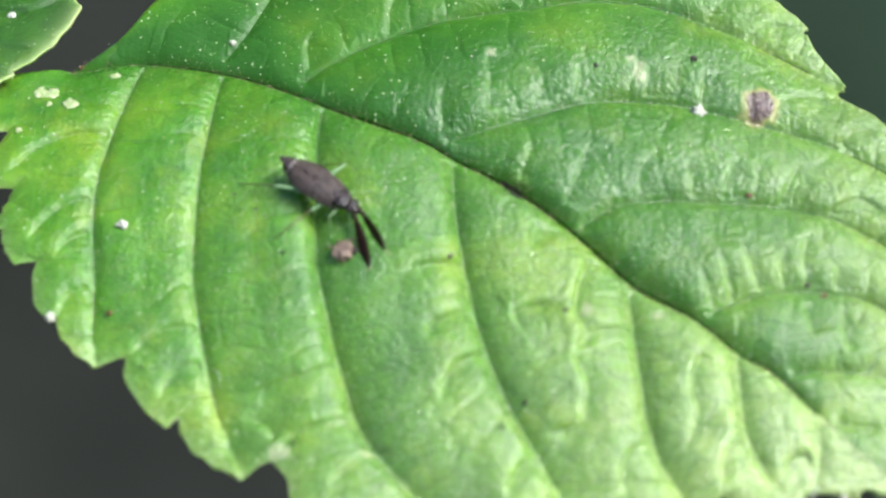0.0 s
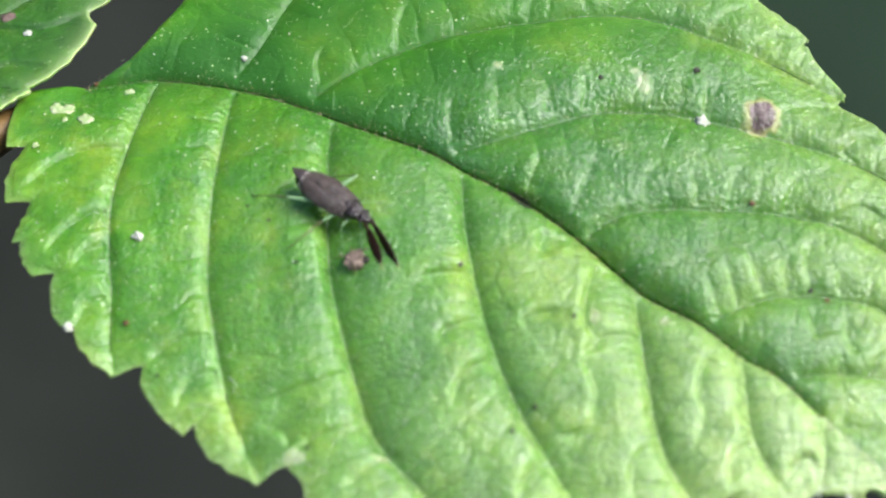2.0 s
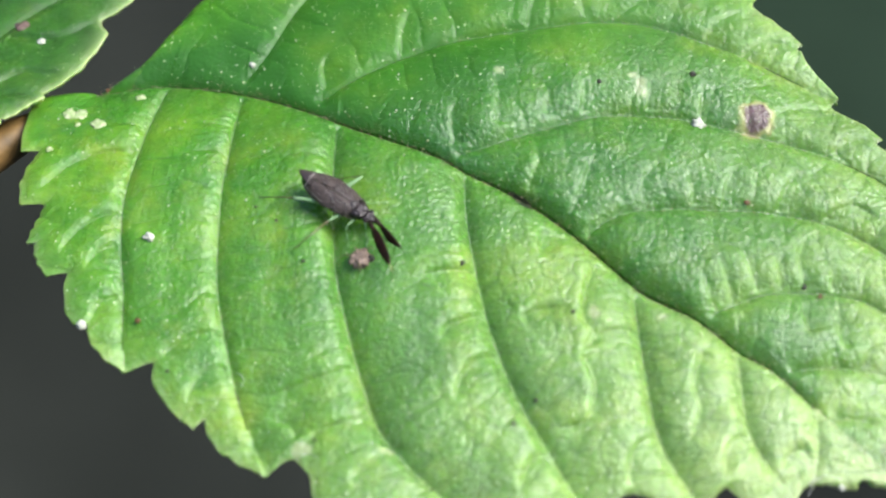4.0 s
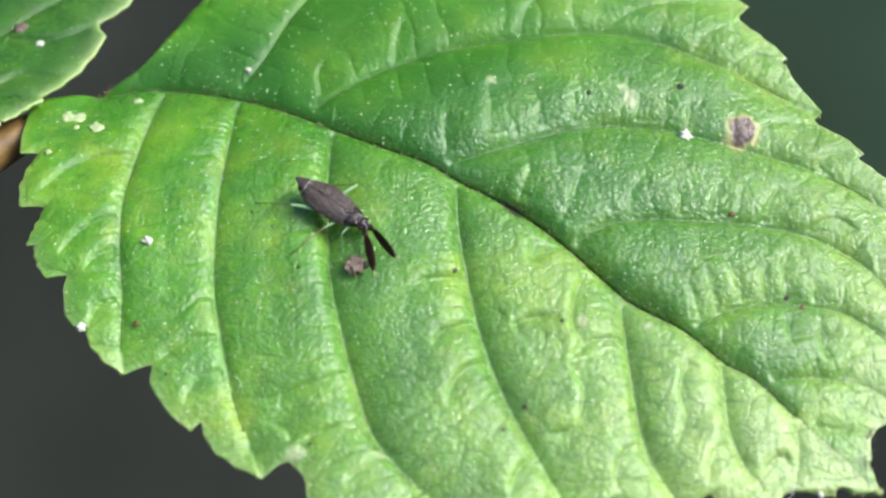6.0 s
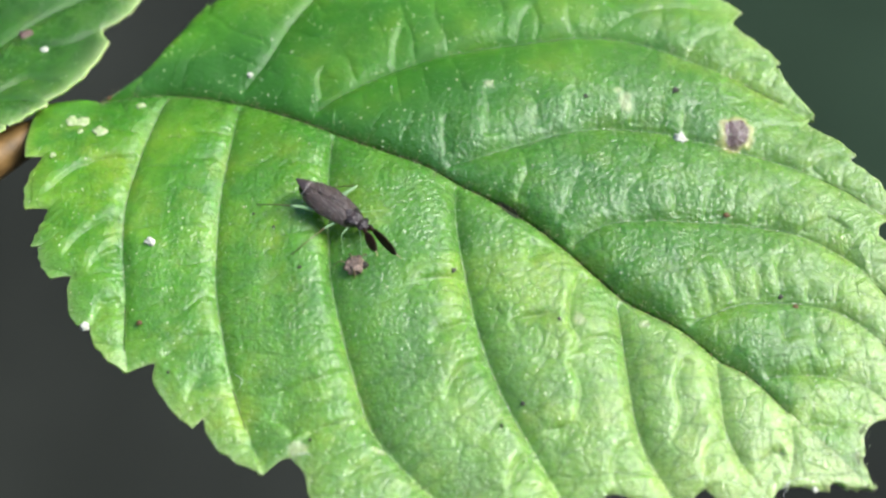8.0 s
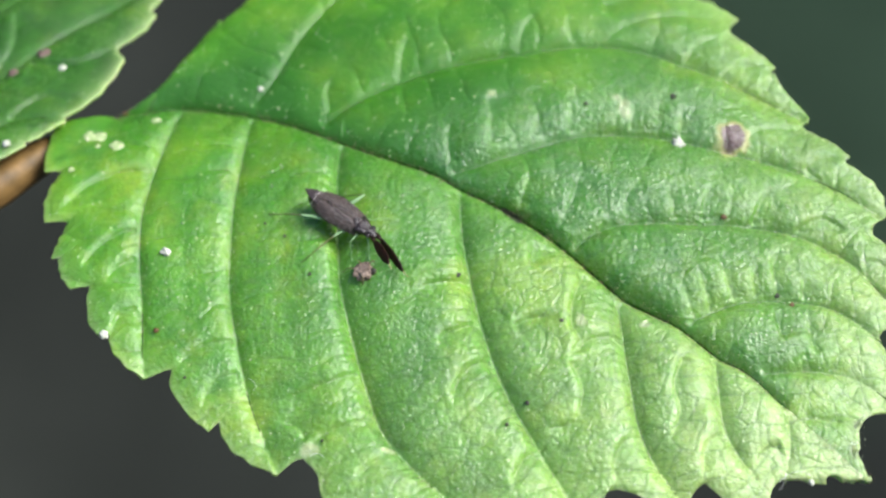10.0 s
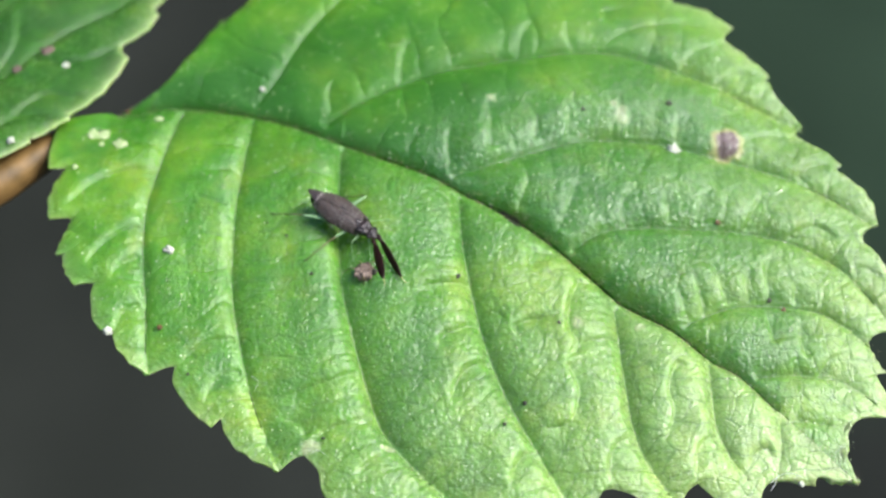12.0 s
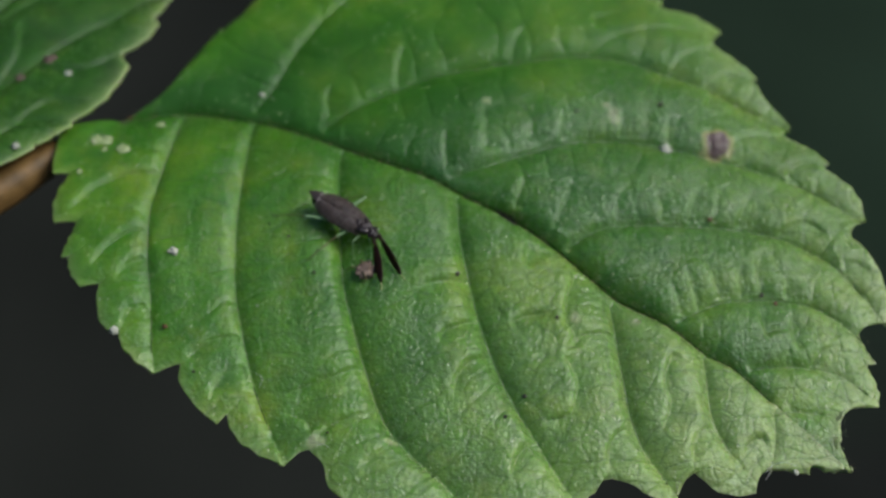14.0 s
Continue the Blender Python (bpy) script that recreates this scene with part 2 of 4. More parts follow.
# -- ground far below --
def build_ground():
    n, size, z = 24, 60.0, -0.42
    verts = [((i / n - 0.5) * size, (j / n - 0.5) * size, z) for j in range(n + 1) for i in range(n + 1)]
    faces = [(j * (n + 1) + i, j * (n + 1) + i + 1, (j + 1) * (n + 1) + i + 1, (j + 1) * (n + 1) + i) for j in range(n) for i in range(n)]
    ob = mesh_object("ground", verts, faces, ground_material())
    tagged(ob, "dark shaded ground under the shrub, far out of focus", "ground", kind="structure")


def build_sky_screen():
    """An unseen hedge ring, added to keep low sky light and its reflection off the leaf."""
    n, rows, z0, z1 = 160, 50, -0.42, 0.80
    verts = []
    for j in range(rows + 1):
        for i in range(n):
            a = 2 * math.pi * i / n
            h = j / rows
            c = Vector((math.cos(a) * 3, math.sin(a) * 3, h * 4))
            r = 1.15 + 0.16 * noise.noise(c * 1.1) + 0.10 * noise.noise(c * 3.3) + 0.05 * noise.noise(c * 8.0)
            top = z0 + (z1 - z0 + 0.16 * noise.noise(Vector((math.cos(a) * 2, math.sin(a) * 2, 7)))) * h
            verts.append((r * math.cos(a), r * math.sin(a), top))
    faces = [(j * n + i, j * n + (i + 1) % n, (j + 1) * n + (i + 1) % n, (j + 1) * n + i) for j in range(rows) for i in range(n)]
    m, nd, l, b = material("hedge_screen", 0.8, 0.2)
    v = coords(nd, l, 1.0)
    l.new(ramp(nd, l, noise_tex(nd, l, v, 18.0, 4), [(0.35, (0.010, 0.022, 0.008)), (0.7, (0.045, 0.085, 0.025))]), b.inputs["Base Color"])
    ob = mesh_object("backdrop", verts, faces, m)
    tagged(ob, "dark green hedge ring, unseen, added to block low sky light", "backdrop", kind="structure")


# -- leaves --
class Leaf:
    """A toothed leaf: midrib, two halves with their margins, teeth and side veins."""

    def __init__(self, midrib, halves, base, tilt=(0.0, 0.0), seed=1, origin=(0.0, 0.0), sag=0.0, ribbed=1.0, aging_sheen=1.0, pale_rim=0.5, creases=()):
        self.mid = spline(midrib, 70)
        self.halves, self.base, self.tilt, self.seed, self.origin, self.sag, self.ribbed, self.aging_sheen = halves, base, tilt, seed, origin, sag, ribbed, aging_sheen
        self.veins, self.dead, self.scars, self.pale_rim = [], [], [], pale_rim
        self.creases = [(spline(c, 14), strength) for group, strength in creases for c in group]
        for half in halves:
            for pts, strength in half["veins"]:
                line = spline(pts, 22)
                d, _, _, side = to_line(line, self.mid)
                own = (side * half["side"] > 0) & (d > 0.35)
                self.veins.append((spline(line[own], 22), strength))

    def relief(self, p, rim=None):
        """Height of the upper face and the closeness to veins, for points in the plan."""
        dm, bm_, whole, upper = to_line(p, self.mid)
        # the midrib dies out before the end lobe
        lobe = np.clip((bm_ / whole - 0.885) / 0.04, 0, 1)
        near, along, key = dm + 3 * lobe, bm_.copy(), np.zeros(len(p))
        next_near = np.full(len(p), 9.0)
        over, under = np.full(len(p), 3.4), np.full(len(p), 3.4)
        for k, (line, strength) in enumerate(self.veins):
            lo, hi = line.min(0) - 5, line.max(0) + 5
            sel = np.where((p[:, 0] > lo[0]) & (p[:, 0] < hi[0]) & (p[:, 1] > lo[1]) & (p[:, 1] < hi[1]))[0]
            d, s, total, side = to_line(p[sel], line)
            if strength >= 0.9:
                pos, neg = sel[side > 0], sel[side <= 0]
                over[pos] = np.minimum(over[pos], d[side > 0])
                under[neg] = np.minimum(under[neg], d[side <= 0])
            d = d + (1 - strength) * 0.9 + 0.45 * np.clip((s / total - 0.75) / 0.25, 0, 1)
            hit = d < near[sel]
            idx = sel[hit]
            next_near[idx] = near[idx]
            other = sel[~hit]
            next_near[other] = np.minimum(next_near[other], d[~hit])
            near[idx], along[idx], key[idx] = d[hit], s[hit], k + 1
        x, y = p[:, 0], p[:, 1]
        sd = self.seed
        # each field between two veins rises gently and falls steeply
        steep = np.where(upper > 0, over, under)
        gentle = np.where(upper > 0, under, over)
        f = gentle / (gentle + steep + 1e-6)
        crest = np.where(upper > 0, 0.60, 0.79)
        swell = np.where(f < crest, np.sin(np.minimum(f / crest, 1) * math.pi / 2), np.cos(np.clip((f - crest) / (1 - crest), 0, 1) * math.pi / 2))
        swell = swell * np.clip((gentle + steep) / 5.2, 0, 1) ** 1.4 * (1 - np.exp(-dm / 1.0))
        pillow = (1 - np.exp(-gentle / 1.1)) * (1 - np.exp(-steep / np.where(upper > 0, 0.7, 0.42))) * (1 - np.exp(-dm / 0.5)) * np.clip((gentle + steep) / 4.0, 0, 1)
        # the quilting is shallow towards the stalk and deepest in the middle of the leaf
        depth = np.where(upper > 0, np.clip((x + 12) / 14, 0.45, 1), np.clip((x + 15) / 9, 0.32, 1))
        depth = depth * (1 - lobe)
        swell, pillow = swell * depth, pillow * depth
        z = self.base + 0.20 * (1 - np.exp(-near / 0.26)) + np.where(upper > 0, 0.32, 0.46) * swell + np.where(upper > 0, 0.28, 0.42) * pillow
        z -= 0.62 * np.exp(-dm / 1.3) * np.clip((0.93 - bm_ / whole) / 0.18, 0.06, 1)
        z += 0.26 * (value_noise(x / 4.5, y / 4.5, sd) - 0.5) + 0.14 * (value_noise(x / 1.7, y / 1.7, sd + 1) - 0.5)
        # creases: the face swells before each and drops over it
        crease = np.full(len(p), 9.0)
        for line, strength in self.creases:
            lo, hi = line.min(0) - 3, line.max(0) + 3
            sel = np.where((x > lo[0]) & (x < hi[0]) & (y > lo[1]) & (y < hi[1]))[0]
            d, s, total, side = to_line(p[sel], line)
            e = line[-1] - line[0]
            high = side * (1.0 if -e[1] * -0.9 + e[0] * 0.45 > 0 else -1.0) > 0
            hold = np.clip(s / 0.25, 0, 1) * np.clip((total - s) / 0.9, 0, 1) * np.clip(near[sel] / 0.3, 0.2, 1)
            rise = np.where(high, 0.70 * np.exp(-d / 0.7) - 1.5 * np.exp(-d / 0.2), -0.80 * np.exp(-d / 0.9))
            z[sel] += 0.34 * strength * hold * rise * (0.75 + 0.5 * value_noise(x[sel] / 0.9, y[sel] / 0.9, sd + 15))
            crease[sel] = np.minimum(crease[sel], d + 2 * (1 - hold))
        # cross veins between the side veins
        wob = 0.9 * value_noise(x / 3.6, y / 3.6, sd + 3) + 0.26 * value_noise(x / 1.1, y / 1.1, sd + 4)
        phase = along / 2.1 + wob + key * 0.37
        cross = np.abs(phase - np.round(phase)) * 2.1
        fade = np.clip(near / 0.7, 0, 1) * np.clip((next_near - near) / 0.9, 0, 1) * np.clip(crease / 1.2 - 0.2, 0, 1)
        z += self.ribbed * 0.11 * (np.exp(-0.7) - np.exp(-cross / 0.22)) * fade * (0.55 + 0.9 * np.exp(-steep / 1.3))
        # short pleats along the crest of each field
        fine_phase = along / 0.46 + 2.5 * wob + 0.8 * value_noise(x / 0.6, y / 0.6, sd + 12)
        z += 0.065 * (0.25 + 0.75 * value_noise(x / 1.3, y / 1.3, sd + 13)) * depth * self.ribbed * np.where(upper > 0, 0.25, 1.0) * np.sin(fine_phase * 2 * math.pi) * np.exp(-steep / 0.6) * np.clip(near / 0.2, 0, 1)
        wx, wy = x + 0.45 * value_noise(x, y, sd + 9), y + 0.45 * value_noise(x, y, sd + 10)
        crisp = np.clip((x + 26 - 0.3 * y - 2.2 * np.maximum(y - 4, 0)) / 26, 0.2, 1)
        net = cell_edges(wx / 1.25, wy / 1.25, sd + 5)
        z += 0.032 * crisp * (1 - np.exp(-net / 0.06)) * np.clip(near / 0.5, 0.2, 1)
        fine = cell_edges(wx / 0.42, wy / 0.42, sd + 6)
        z += 0.022 * crisp * (1 - np.exp(-fine / 0.15))
        if rim is not None:
            z -= 0.35 * rim ** 10
        z += self.tilt[0] * (x - self.origin[0]) + self.tilt[1] * (y - self.origin[1])
        # closeness to veins, net and creases; drives the painted furrow shade
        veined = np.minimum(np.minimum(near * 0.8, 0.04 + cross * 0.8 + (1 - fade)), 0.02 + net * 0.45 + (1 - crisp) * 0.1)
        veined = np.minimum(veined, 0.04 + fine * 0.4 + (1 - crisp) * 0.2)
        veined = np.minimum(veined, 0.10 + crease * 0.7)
        waxy = np.clip(np.where(upper > 0, 0.78 * crisp, np.maximum(crisp, 0.42) + 0.4 * np.exp(-steep / 0.7)), 0.2, 1)
        return z, np.clip(veined, 0, 1), waxy

    def bent(self, p, z):
        """Points of the face in space: the whole leaf is arched, its rims hang lower than its middle."""
        s = np.clip((p[:, 1] - 3) / 8, 0, 1)
        far = 1 + 1.2 * s * s * (3 - 2 * s) * (p[:, 0] < 3)
        drop = -self.sag * (far * (16 * np.tanh((p[:, 0] - 3) / 16)) ** 2 + 1.3 * (p[:, 1] - 1) ** 2)
        return np.column_stack([p[:, 0] * (1 - drop / 80), p[:, 1] - (p[:, 1] + 43) / 80 * drop, z + drop])

    def settle(self, x, y):
        """The spot on the face that lies on the line of sight of the plan's point x, y."""
        q = y
        for _ in range(5):
            p = np.array([[x, q]], float)
            at = self.bent(p, self.relief(p)[0])[0]
            q += 0.7 * ((y - (y + 43) / 80 * at[2]) - at[1])
        return at

    def height(self, x, y):
        p = np.array([[x, y]], float)
        return float(self.bent(p, self.relief(p)[0])[0][2])

    def stains(self, p):
        """How near each point is to the dead spot and to pale scars, 1 at their middle."""
        wob = 0.22 * (value_noise(p[:, 0] / 0.35, p[:, 1] / 0.35, 51) - 0.5) + 0.2 * (value_noise(p[:, 0] / 0.8, p[:, 1] / 0.8, 52) - 0.5)
        spot, scar = np.zeros(len(p)), np.zeros(len(p))
        for x, y, r in self.dead:
            spot = np.maximum(spot, 1 - np.hypot(p[:, 0] - x, p[:, 1] - y) / r + wob)
        for x, y, rx, ry in self.scars:
            scar = np.maximum(scar, 1 - np.hypot((p[:, 0] - x) / rx, (p[:, 1] - y) / ry) + 2.2 * wob)
        return np.clip(spot, 0, 1), np.clip(scar, 0, 1)

    def rim_line(self, half, count):
        """The toothed margin from the stalk to the point of the leaf, and the same line with its teeth smoothed away."""
        rnd = random.Random(self.seed * 31 + half["side"])
        at, pieces = tuple(self.mid[0]), []
        for via, tip, notch in half["teeth"]:
            flank = spline([at] + list(via) + [tip], 60)
            tang = np.gradient(flank, axis=0)
            tang /= np.linalg.norm(tang, axis=1)[:, None]
            g = np.linspace(0, 1, 60)
            wave = 0.05 * np.sin(g * math.pi * rnd.choice((3, 5, 7)) + rnd.random() * 6) * np.sin(g * math.pi)
            pieces.append(flank + np.stack([-tang[:, 1], tang[:, 0]], 1) * wave[:, None])
            if notch is not None:
                hollow = (np.array(tip) + np.array(notch)) / 2 * 0.975 + np.array(at) * 0.01 + self.mid[len(self.mid) // 2] * 0.015
                pieces.append(spline([tip, tuple(hollow), notch], 14)[1:-1])
                at = notch
        q = np.vstack(pieces)
        s = np.concatenate([[0], np.cumsum(np.linalg.norm(np.diff(q, axis=0), axis=1))])
        u = np.linspace(0, s[-1], count)
        rim = np.stack([np.interp(u, s, q[:, k]) for k in (0, 1)], 1)
        w = max(3, count // 22)
        ext = np.vstack([2 * rim[0] - rim[w:0:-1], rim, 2 * rim[-1] - rim[-2:-w - 2:-1]])
        soft = np.stack([np.convolve(ext[:, k], np.ones(2 * w + 1) / (2 * w + 1), "valid") for k in (0, 1)], 1)
        return rim, soft

    def half_grid(self, half, nu, nw):
        mid = spline(self.mid, nu)
        rim, soft = self.rim_line(half, nu)
        w = np.linspace(0, 1, nw) ** 0.9
        grid = mid[:, None, :] * (1 - w)[None, :, None] + soft[:, None, :] * w[None, :, None]
        grid = grid + (rim - soft)[:, None, :] * (w ** 7)[None, :, None]
        return grid, np.broadcast_to(w[None, :], (nu, nw))

    def build(self, mat, label, nu, nw, thickness=0.22):
        root = new("leaf")
        tagged(root, label, "leaf", group="leaves of the shrub")
        verts, faces, nets, age_sheens, crisps, spots, painted_shades, off = [], [], [], [], [], [], [], 0
        for half in self.halves:
            grid, w = self.half_grid(half, nu, nw)
            p = grid.reshape(-1, 2)
            z, net, crisp = self.relief(p, w.reshape(-1))
            crisps.append(crisp)
            verts.append(self.bent(p, z))
            spots.append(self.stains(p))
            nets.append(net)
            along_mid = np.repeat(np.linspace(0, 1, nu), nw)
            # painted shade: fades towards the tip and away from the midrib
            painted_shades.append(half.get("painted_shade", 0.0) * np.clip(1 - along_mid / 0.95, 0, 1) ** (0.7 if half["side"] < 0 else 0.45) * (1 - 0.6 * w.reshape(-1)) * (0.6 + 0.8 * value_noise(p[:, 0] / 3.5, p[:, 1] / 3.5, 77)))
            rim_w = w.reshape(-1)
            # paler to the tip: yellowing and painted sheen; the rim is pale by itself
            age_sheens.append(self.aging_sheen * np.clip((along_mid - 0.12) / 0.88, 0, 1) ** 2.0 * 0.95 * (1.0 if half["side"] < 0 else 0.3 + 0.7 * rim_w) + self.pale_rim * (0.25 * rim_w ** 16 + 0.75 * rim_w ** 60) * np.clip(along_mid / 0.1, 0, 1))
            i, j = np.meshgrid(np.arange(nu - 1), np.arange(nw - 1), indexing="ij")
            q = (i * nw + j).ravel() + off
            quad = np.stack([q, q + nw, q + nw + 1, q + 1], 1)
            faces.append(quad if half["side"] > 0 else quad[:, ::-1])
            off += len(p)
        verts, faces, nets = np.vstack(verts) * MM, np.vstack(faces), np.concatenate(nets)
        me = bpy.data.meshes.new("blade")
        me.vertices.add(len(verts))
        me.vertices.foreach_set("co", verts.ravel())
        me.loops.add(faces.size)
        me.loops.foreach_set("vertex_index", faces.ravel())
        me.polygons.add(len(faces))
        me.polygons.foreach_set("loop_start", np.arange(0, faces.size, 4))
        me.polygons.foreach_set("use_smooth", np.ones(len(faces), bool))
        me.update(calc_edges=True)
        me.validate()
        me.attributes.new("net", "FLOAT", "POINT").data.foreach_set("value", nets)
        me.attributes.new("crisp", "FLOAT", "POINT").data.foreach_set("value", np.concatenate(crisps))
        me.attributes.new("painted_shade", "FLOAT", "POINT").data.foreach_set("value", np.concatenate(painted_shades))
        for k, name in enumerate(("spot", "scar")):
            me.attributes.new(name, "FLOAT", "POINT").data.foreach_set("value", np.concatenate([s[k] for s in spots]))
        me.attributes.new("age_sheen", "FLOAT", "POINT").data.foreach_set("value", np.clip(np.concatenate(age_sheens), 0, 0.92))
        me.materials.append(mat)
        blade = new("blade", me)
        blade.parent = root
        solid = blade.modifiers.new("thickness", "SOLIDIFY")
        solid.thickness, solid.offset = thickness * MM, -1.0
        self.add_veins(root)
        return root

    def add_veins(self, root):
        lines = [("midrib", self.mid, 0.16, 0.08, MIDRIB)]
        lines += [("side_vein", line, 0.05, 0.03, SHADED_VEIN) for line, s in self.veins if s > 0.85]
        for name, line, r0, r1, mat in lines:
            line = spline(line[:int(len(line) * (0.88 if name == "midrib" else 0.96))], 90)
            z, _, _ = self.relief(line)
            z = np.convolve(np.pad(z, 3, mode="edge"), np.ones(7) / 7, "valid")
            radii = np.linspace(r0, r1, len(line))
            v, f = tube(self.bent(line, z - (0.03 if name == "midrib" else 0.06) - 0.5 * 0.35 * r0), radii, 7, 0.35)
            mesh_object(name, v, f, mat, root)

    def scatter_hairs(self, root, count, seed, x0, x1, y0, y1):
        rnd = np.random.RandomState(seed)
        p = np.column_stack([rnd.uniform(x0, x1, count), rnd.uniform(y0, y1, count)])
        inside = np.zeros(len(p), bool)
        for half in self.halves:
            edge = spline(self.mid, 90)
            poly = np.vstack([edge, (edge + (self.rim_line(half, 90)[1] - edge) * 0.84)[::-1]])
            a, b = poly, np.roll(poly, -1, axis=0)
            odd = np.zeros(len(p), int)
            for (ax, ay), (bx, by) in zip(a, b):
                if ay != by:
                    c = ((ay > p[:, 1]) != (by > p[:, 1])) & (p[:, 0] < (bx - ax) * (p[:, 1] - ay) / (by - ay) + ax)
                    odd += c
            inside |= odd % 2 == 1
        p = p[inside]
        z, _, _ = self.relief(p)
        verts, faces = [], []
        for x, y, h in self.bent(p, z):
            a, tilt, ln = rnd.uniform(0, 6.28), rnd.uniform(0.15, 0.8), rnd.uniform(0.08, 0.28)
            r = rnd.uniform(0.005, 0.011)
            tip = (x + math.cos(a) * ln * math.cos(tilt), y + math.sin(a) * ln * math.cos(tilt), h + ln * math.sin(tilt))
            k = len(verts)
            for q in range(3):
                verts.append((x + r * math.cos(q * 2.1 + a), y + r * math.sin(q * 2.1 + a), h - 0.01))
            verts.append(tip)
            faces += [(k, k + 1, k + 3), (k + 1, k + 2, k + 3), (k + 2, k, k + 3)]
        ob = mesh_object("leaf_hairs", np.array(verts) * MM, faces, HAIR, root, "short pale hairs on the leaf face")
        ob["kind"] = "stuff"


def vein_fuzz(leaf, root, seed):
    """Short brownish hairs that stand along the midrib and lean over the side veins."""
    rnd = np.random.RandomState(seed)
    spots = []
    for line, per_mm, spread in [(leaf.mid, 26, 0.22)] + [(v, 5, 0.12) for v, strength in leaf.veins if strength > 0.9]:
        length = np.linalg.norm(np.diff(line, axis=0), axis=1).sum()
        q = spline(line, max(8, int(length * per_mm)))
        spots.append(q + rnd.normal(0, spread, q.shape))
    p = np.vstack(spots)
    verts, faces = [], []
    for x, y, h in leaf.bent(p, leaf.relief(p)[0]):
        a, lean, ln, r = rnd.uniform(0, 6.28), rnd.uniform(0.4, 1.3), rnd.uniform(0.12, 0.36), rnd.uniform(0.006, 0.011)
        k = len(verts)
        for q in range(3):
            verts.append((x + r * math.cos(q * 2.1 + a), y + r * math.sin(q * 2.1 + a), h - 0.01))
        verts.append((x + math.cos(a) * ln * math.cos(lean), y + math.sin(a) * ln * math.cos(lean), h + ln * math.sin(lean)))
        faces += [(k, k + 1, k + 3), (k + 1, k + 2, k + 3), (k + 2, k, k + 3)]
    ob = mesh_object("vein_hairs", np.array(verts) * MM, faces, FUZZ, root, "short brownish hairs along the veins")
    ob["kind"] = "stuff"


# teeth of the margin: the rounded flank, the point, the notch behind it
LOWER_BASE_TEETH = [
    ([(-20.2, 9.5), (-21.5, 9.1), (-22.1, 8.3), (-22.3, 7.0)], (-22.3, 5.8), (-21.3, 5.8)),
    ([(-21.8, 4.9), (-22.1, 3.8)], (-22.0, 2.6), (-20.7, 2.5)),
    ([(-21.1, 1.4)], (-21.4, 0.3), (-21.0, 0.2)),
    ([(-20.8, -0.7)], (-20.2, -1.6), (-19.1, -1.5)),
    ([(-19.2, -2.5), (-19.0, -3.6)], (-18.5, -4.4), (-17.8, -4.8)),
    ([(-17.5, -5.5), (-16.8, -6.3)], (-15.8, -6.9), (-14.4, -6.5)),
    ([(-14.4, -7.5), (-13.7, -8.7)], (-12.3, -10.0), (-11.8, -9.5)),
    ([(-11.5, -10.5), (-10.7, -11.4), (-9.6, -12.1)], (-8.7, -12.5), (-7.4, -11.7)),
]
LOWER_TIP_TEETH = [
    ([(-6.7, -12.6), (-6.3, -13.9)], (-4.8, -15.3), (-3.9, -14.8)),
    ([(-2.7, -15.9)], (-0.7, -16.5), (0.1, -15.9)),
    ([(1.8, -16.3)], (3.7, -16.2), (4.6, -15.4)),
    ([(5.9, -15.1)], (7.4, -14.4), (8.3, -13.7)),
    ([(9.1, -14.0), (10.2, -14.7)], (11.6, -15.0), (12.6, -13.3)),
    ([(13.5, -14.1), (14.6, -14.5)], (15.8, -14.4), (16.5, -13.1)),
    ([(17.3, -13.2)], (18.7, -13.4), (19.1, -13.0)),
    ([(19.6, -13.3)], (20.8, -13.3), None),
]
UPPER_BASE_TEETH = [
    ([(-17.2, 10.0), (-16.0, 11.5), (-14.5, 13.9)], (-13.1, 15.9), (-12.9, 15.8)),
    ([(-11.6, 17.3), (-10.0, 19.1)], (-8.2, 21.0), (-8.1, 20.7)),
    ([(-6.3, 22.0)], (-3.9, 23.0), (-3.8, 22.5)),
    ([(-1.5, 23.1)], (0.9, 23.2), (1.0, 22.7)),
    ([(3.3, 22.4)], (5.7, 21.7), (5.7, 21.2)),
    ([(7.7, 20.2)], (9.8, 18.9), (9.8, 18.4)),
    ([(11.6, 17.7)], (13.5, 17.2), (13.5, 16.6)),
    ([(15.1, 16.1), (16.2, 15.3)], (16.8, 14.8), (16.2, 13.9)),
    ([(17.5, 12.6)], (18.6, 11.4), (18.5, 11.0)),
]
UPPER_TIP_TEETH = [
    ([(18.9, 9.9), (19.7, 9.0)], (20.2, 8.2), (19.9, 7.4)),
    ([(21.1, 6.4)], (22.1, 5.4), (22.0, 4.9)),
    ([(23.0, 3.9), (23.5, 3.0)], (23.7, 1.8), (22.7, 0.6)),
    ([(23.4, -0.3), (23.9, -1.7), (24.2, -3.3)], (24.1, -4.7), (22.3, -5.3)),
    ([(22.7, -6.4)], (23.1, -7.1), (22.7, -7.6)),
    ([(23.0, -8.6)], (22.9, -9.6), (20.3, -10.2)),
    ([(20.5, -10.9)], (20.6, -11.6), (20.0, -11.7)),
    ([(20.5, -12.1)], (20.8, -13.3), None),
]
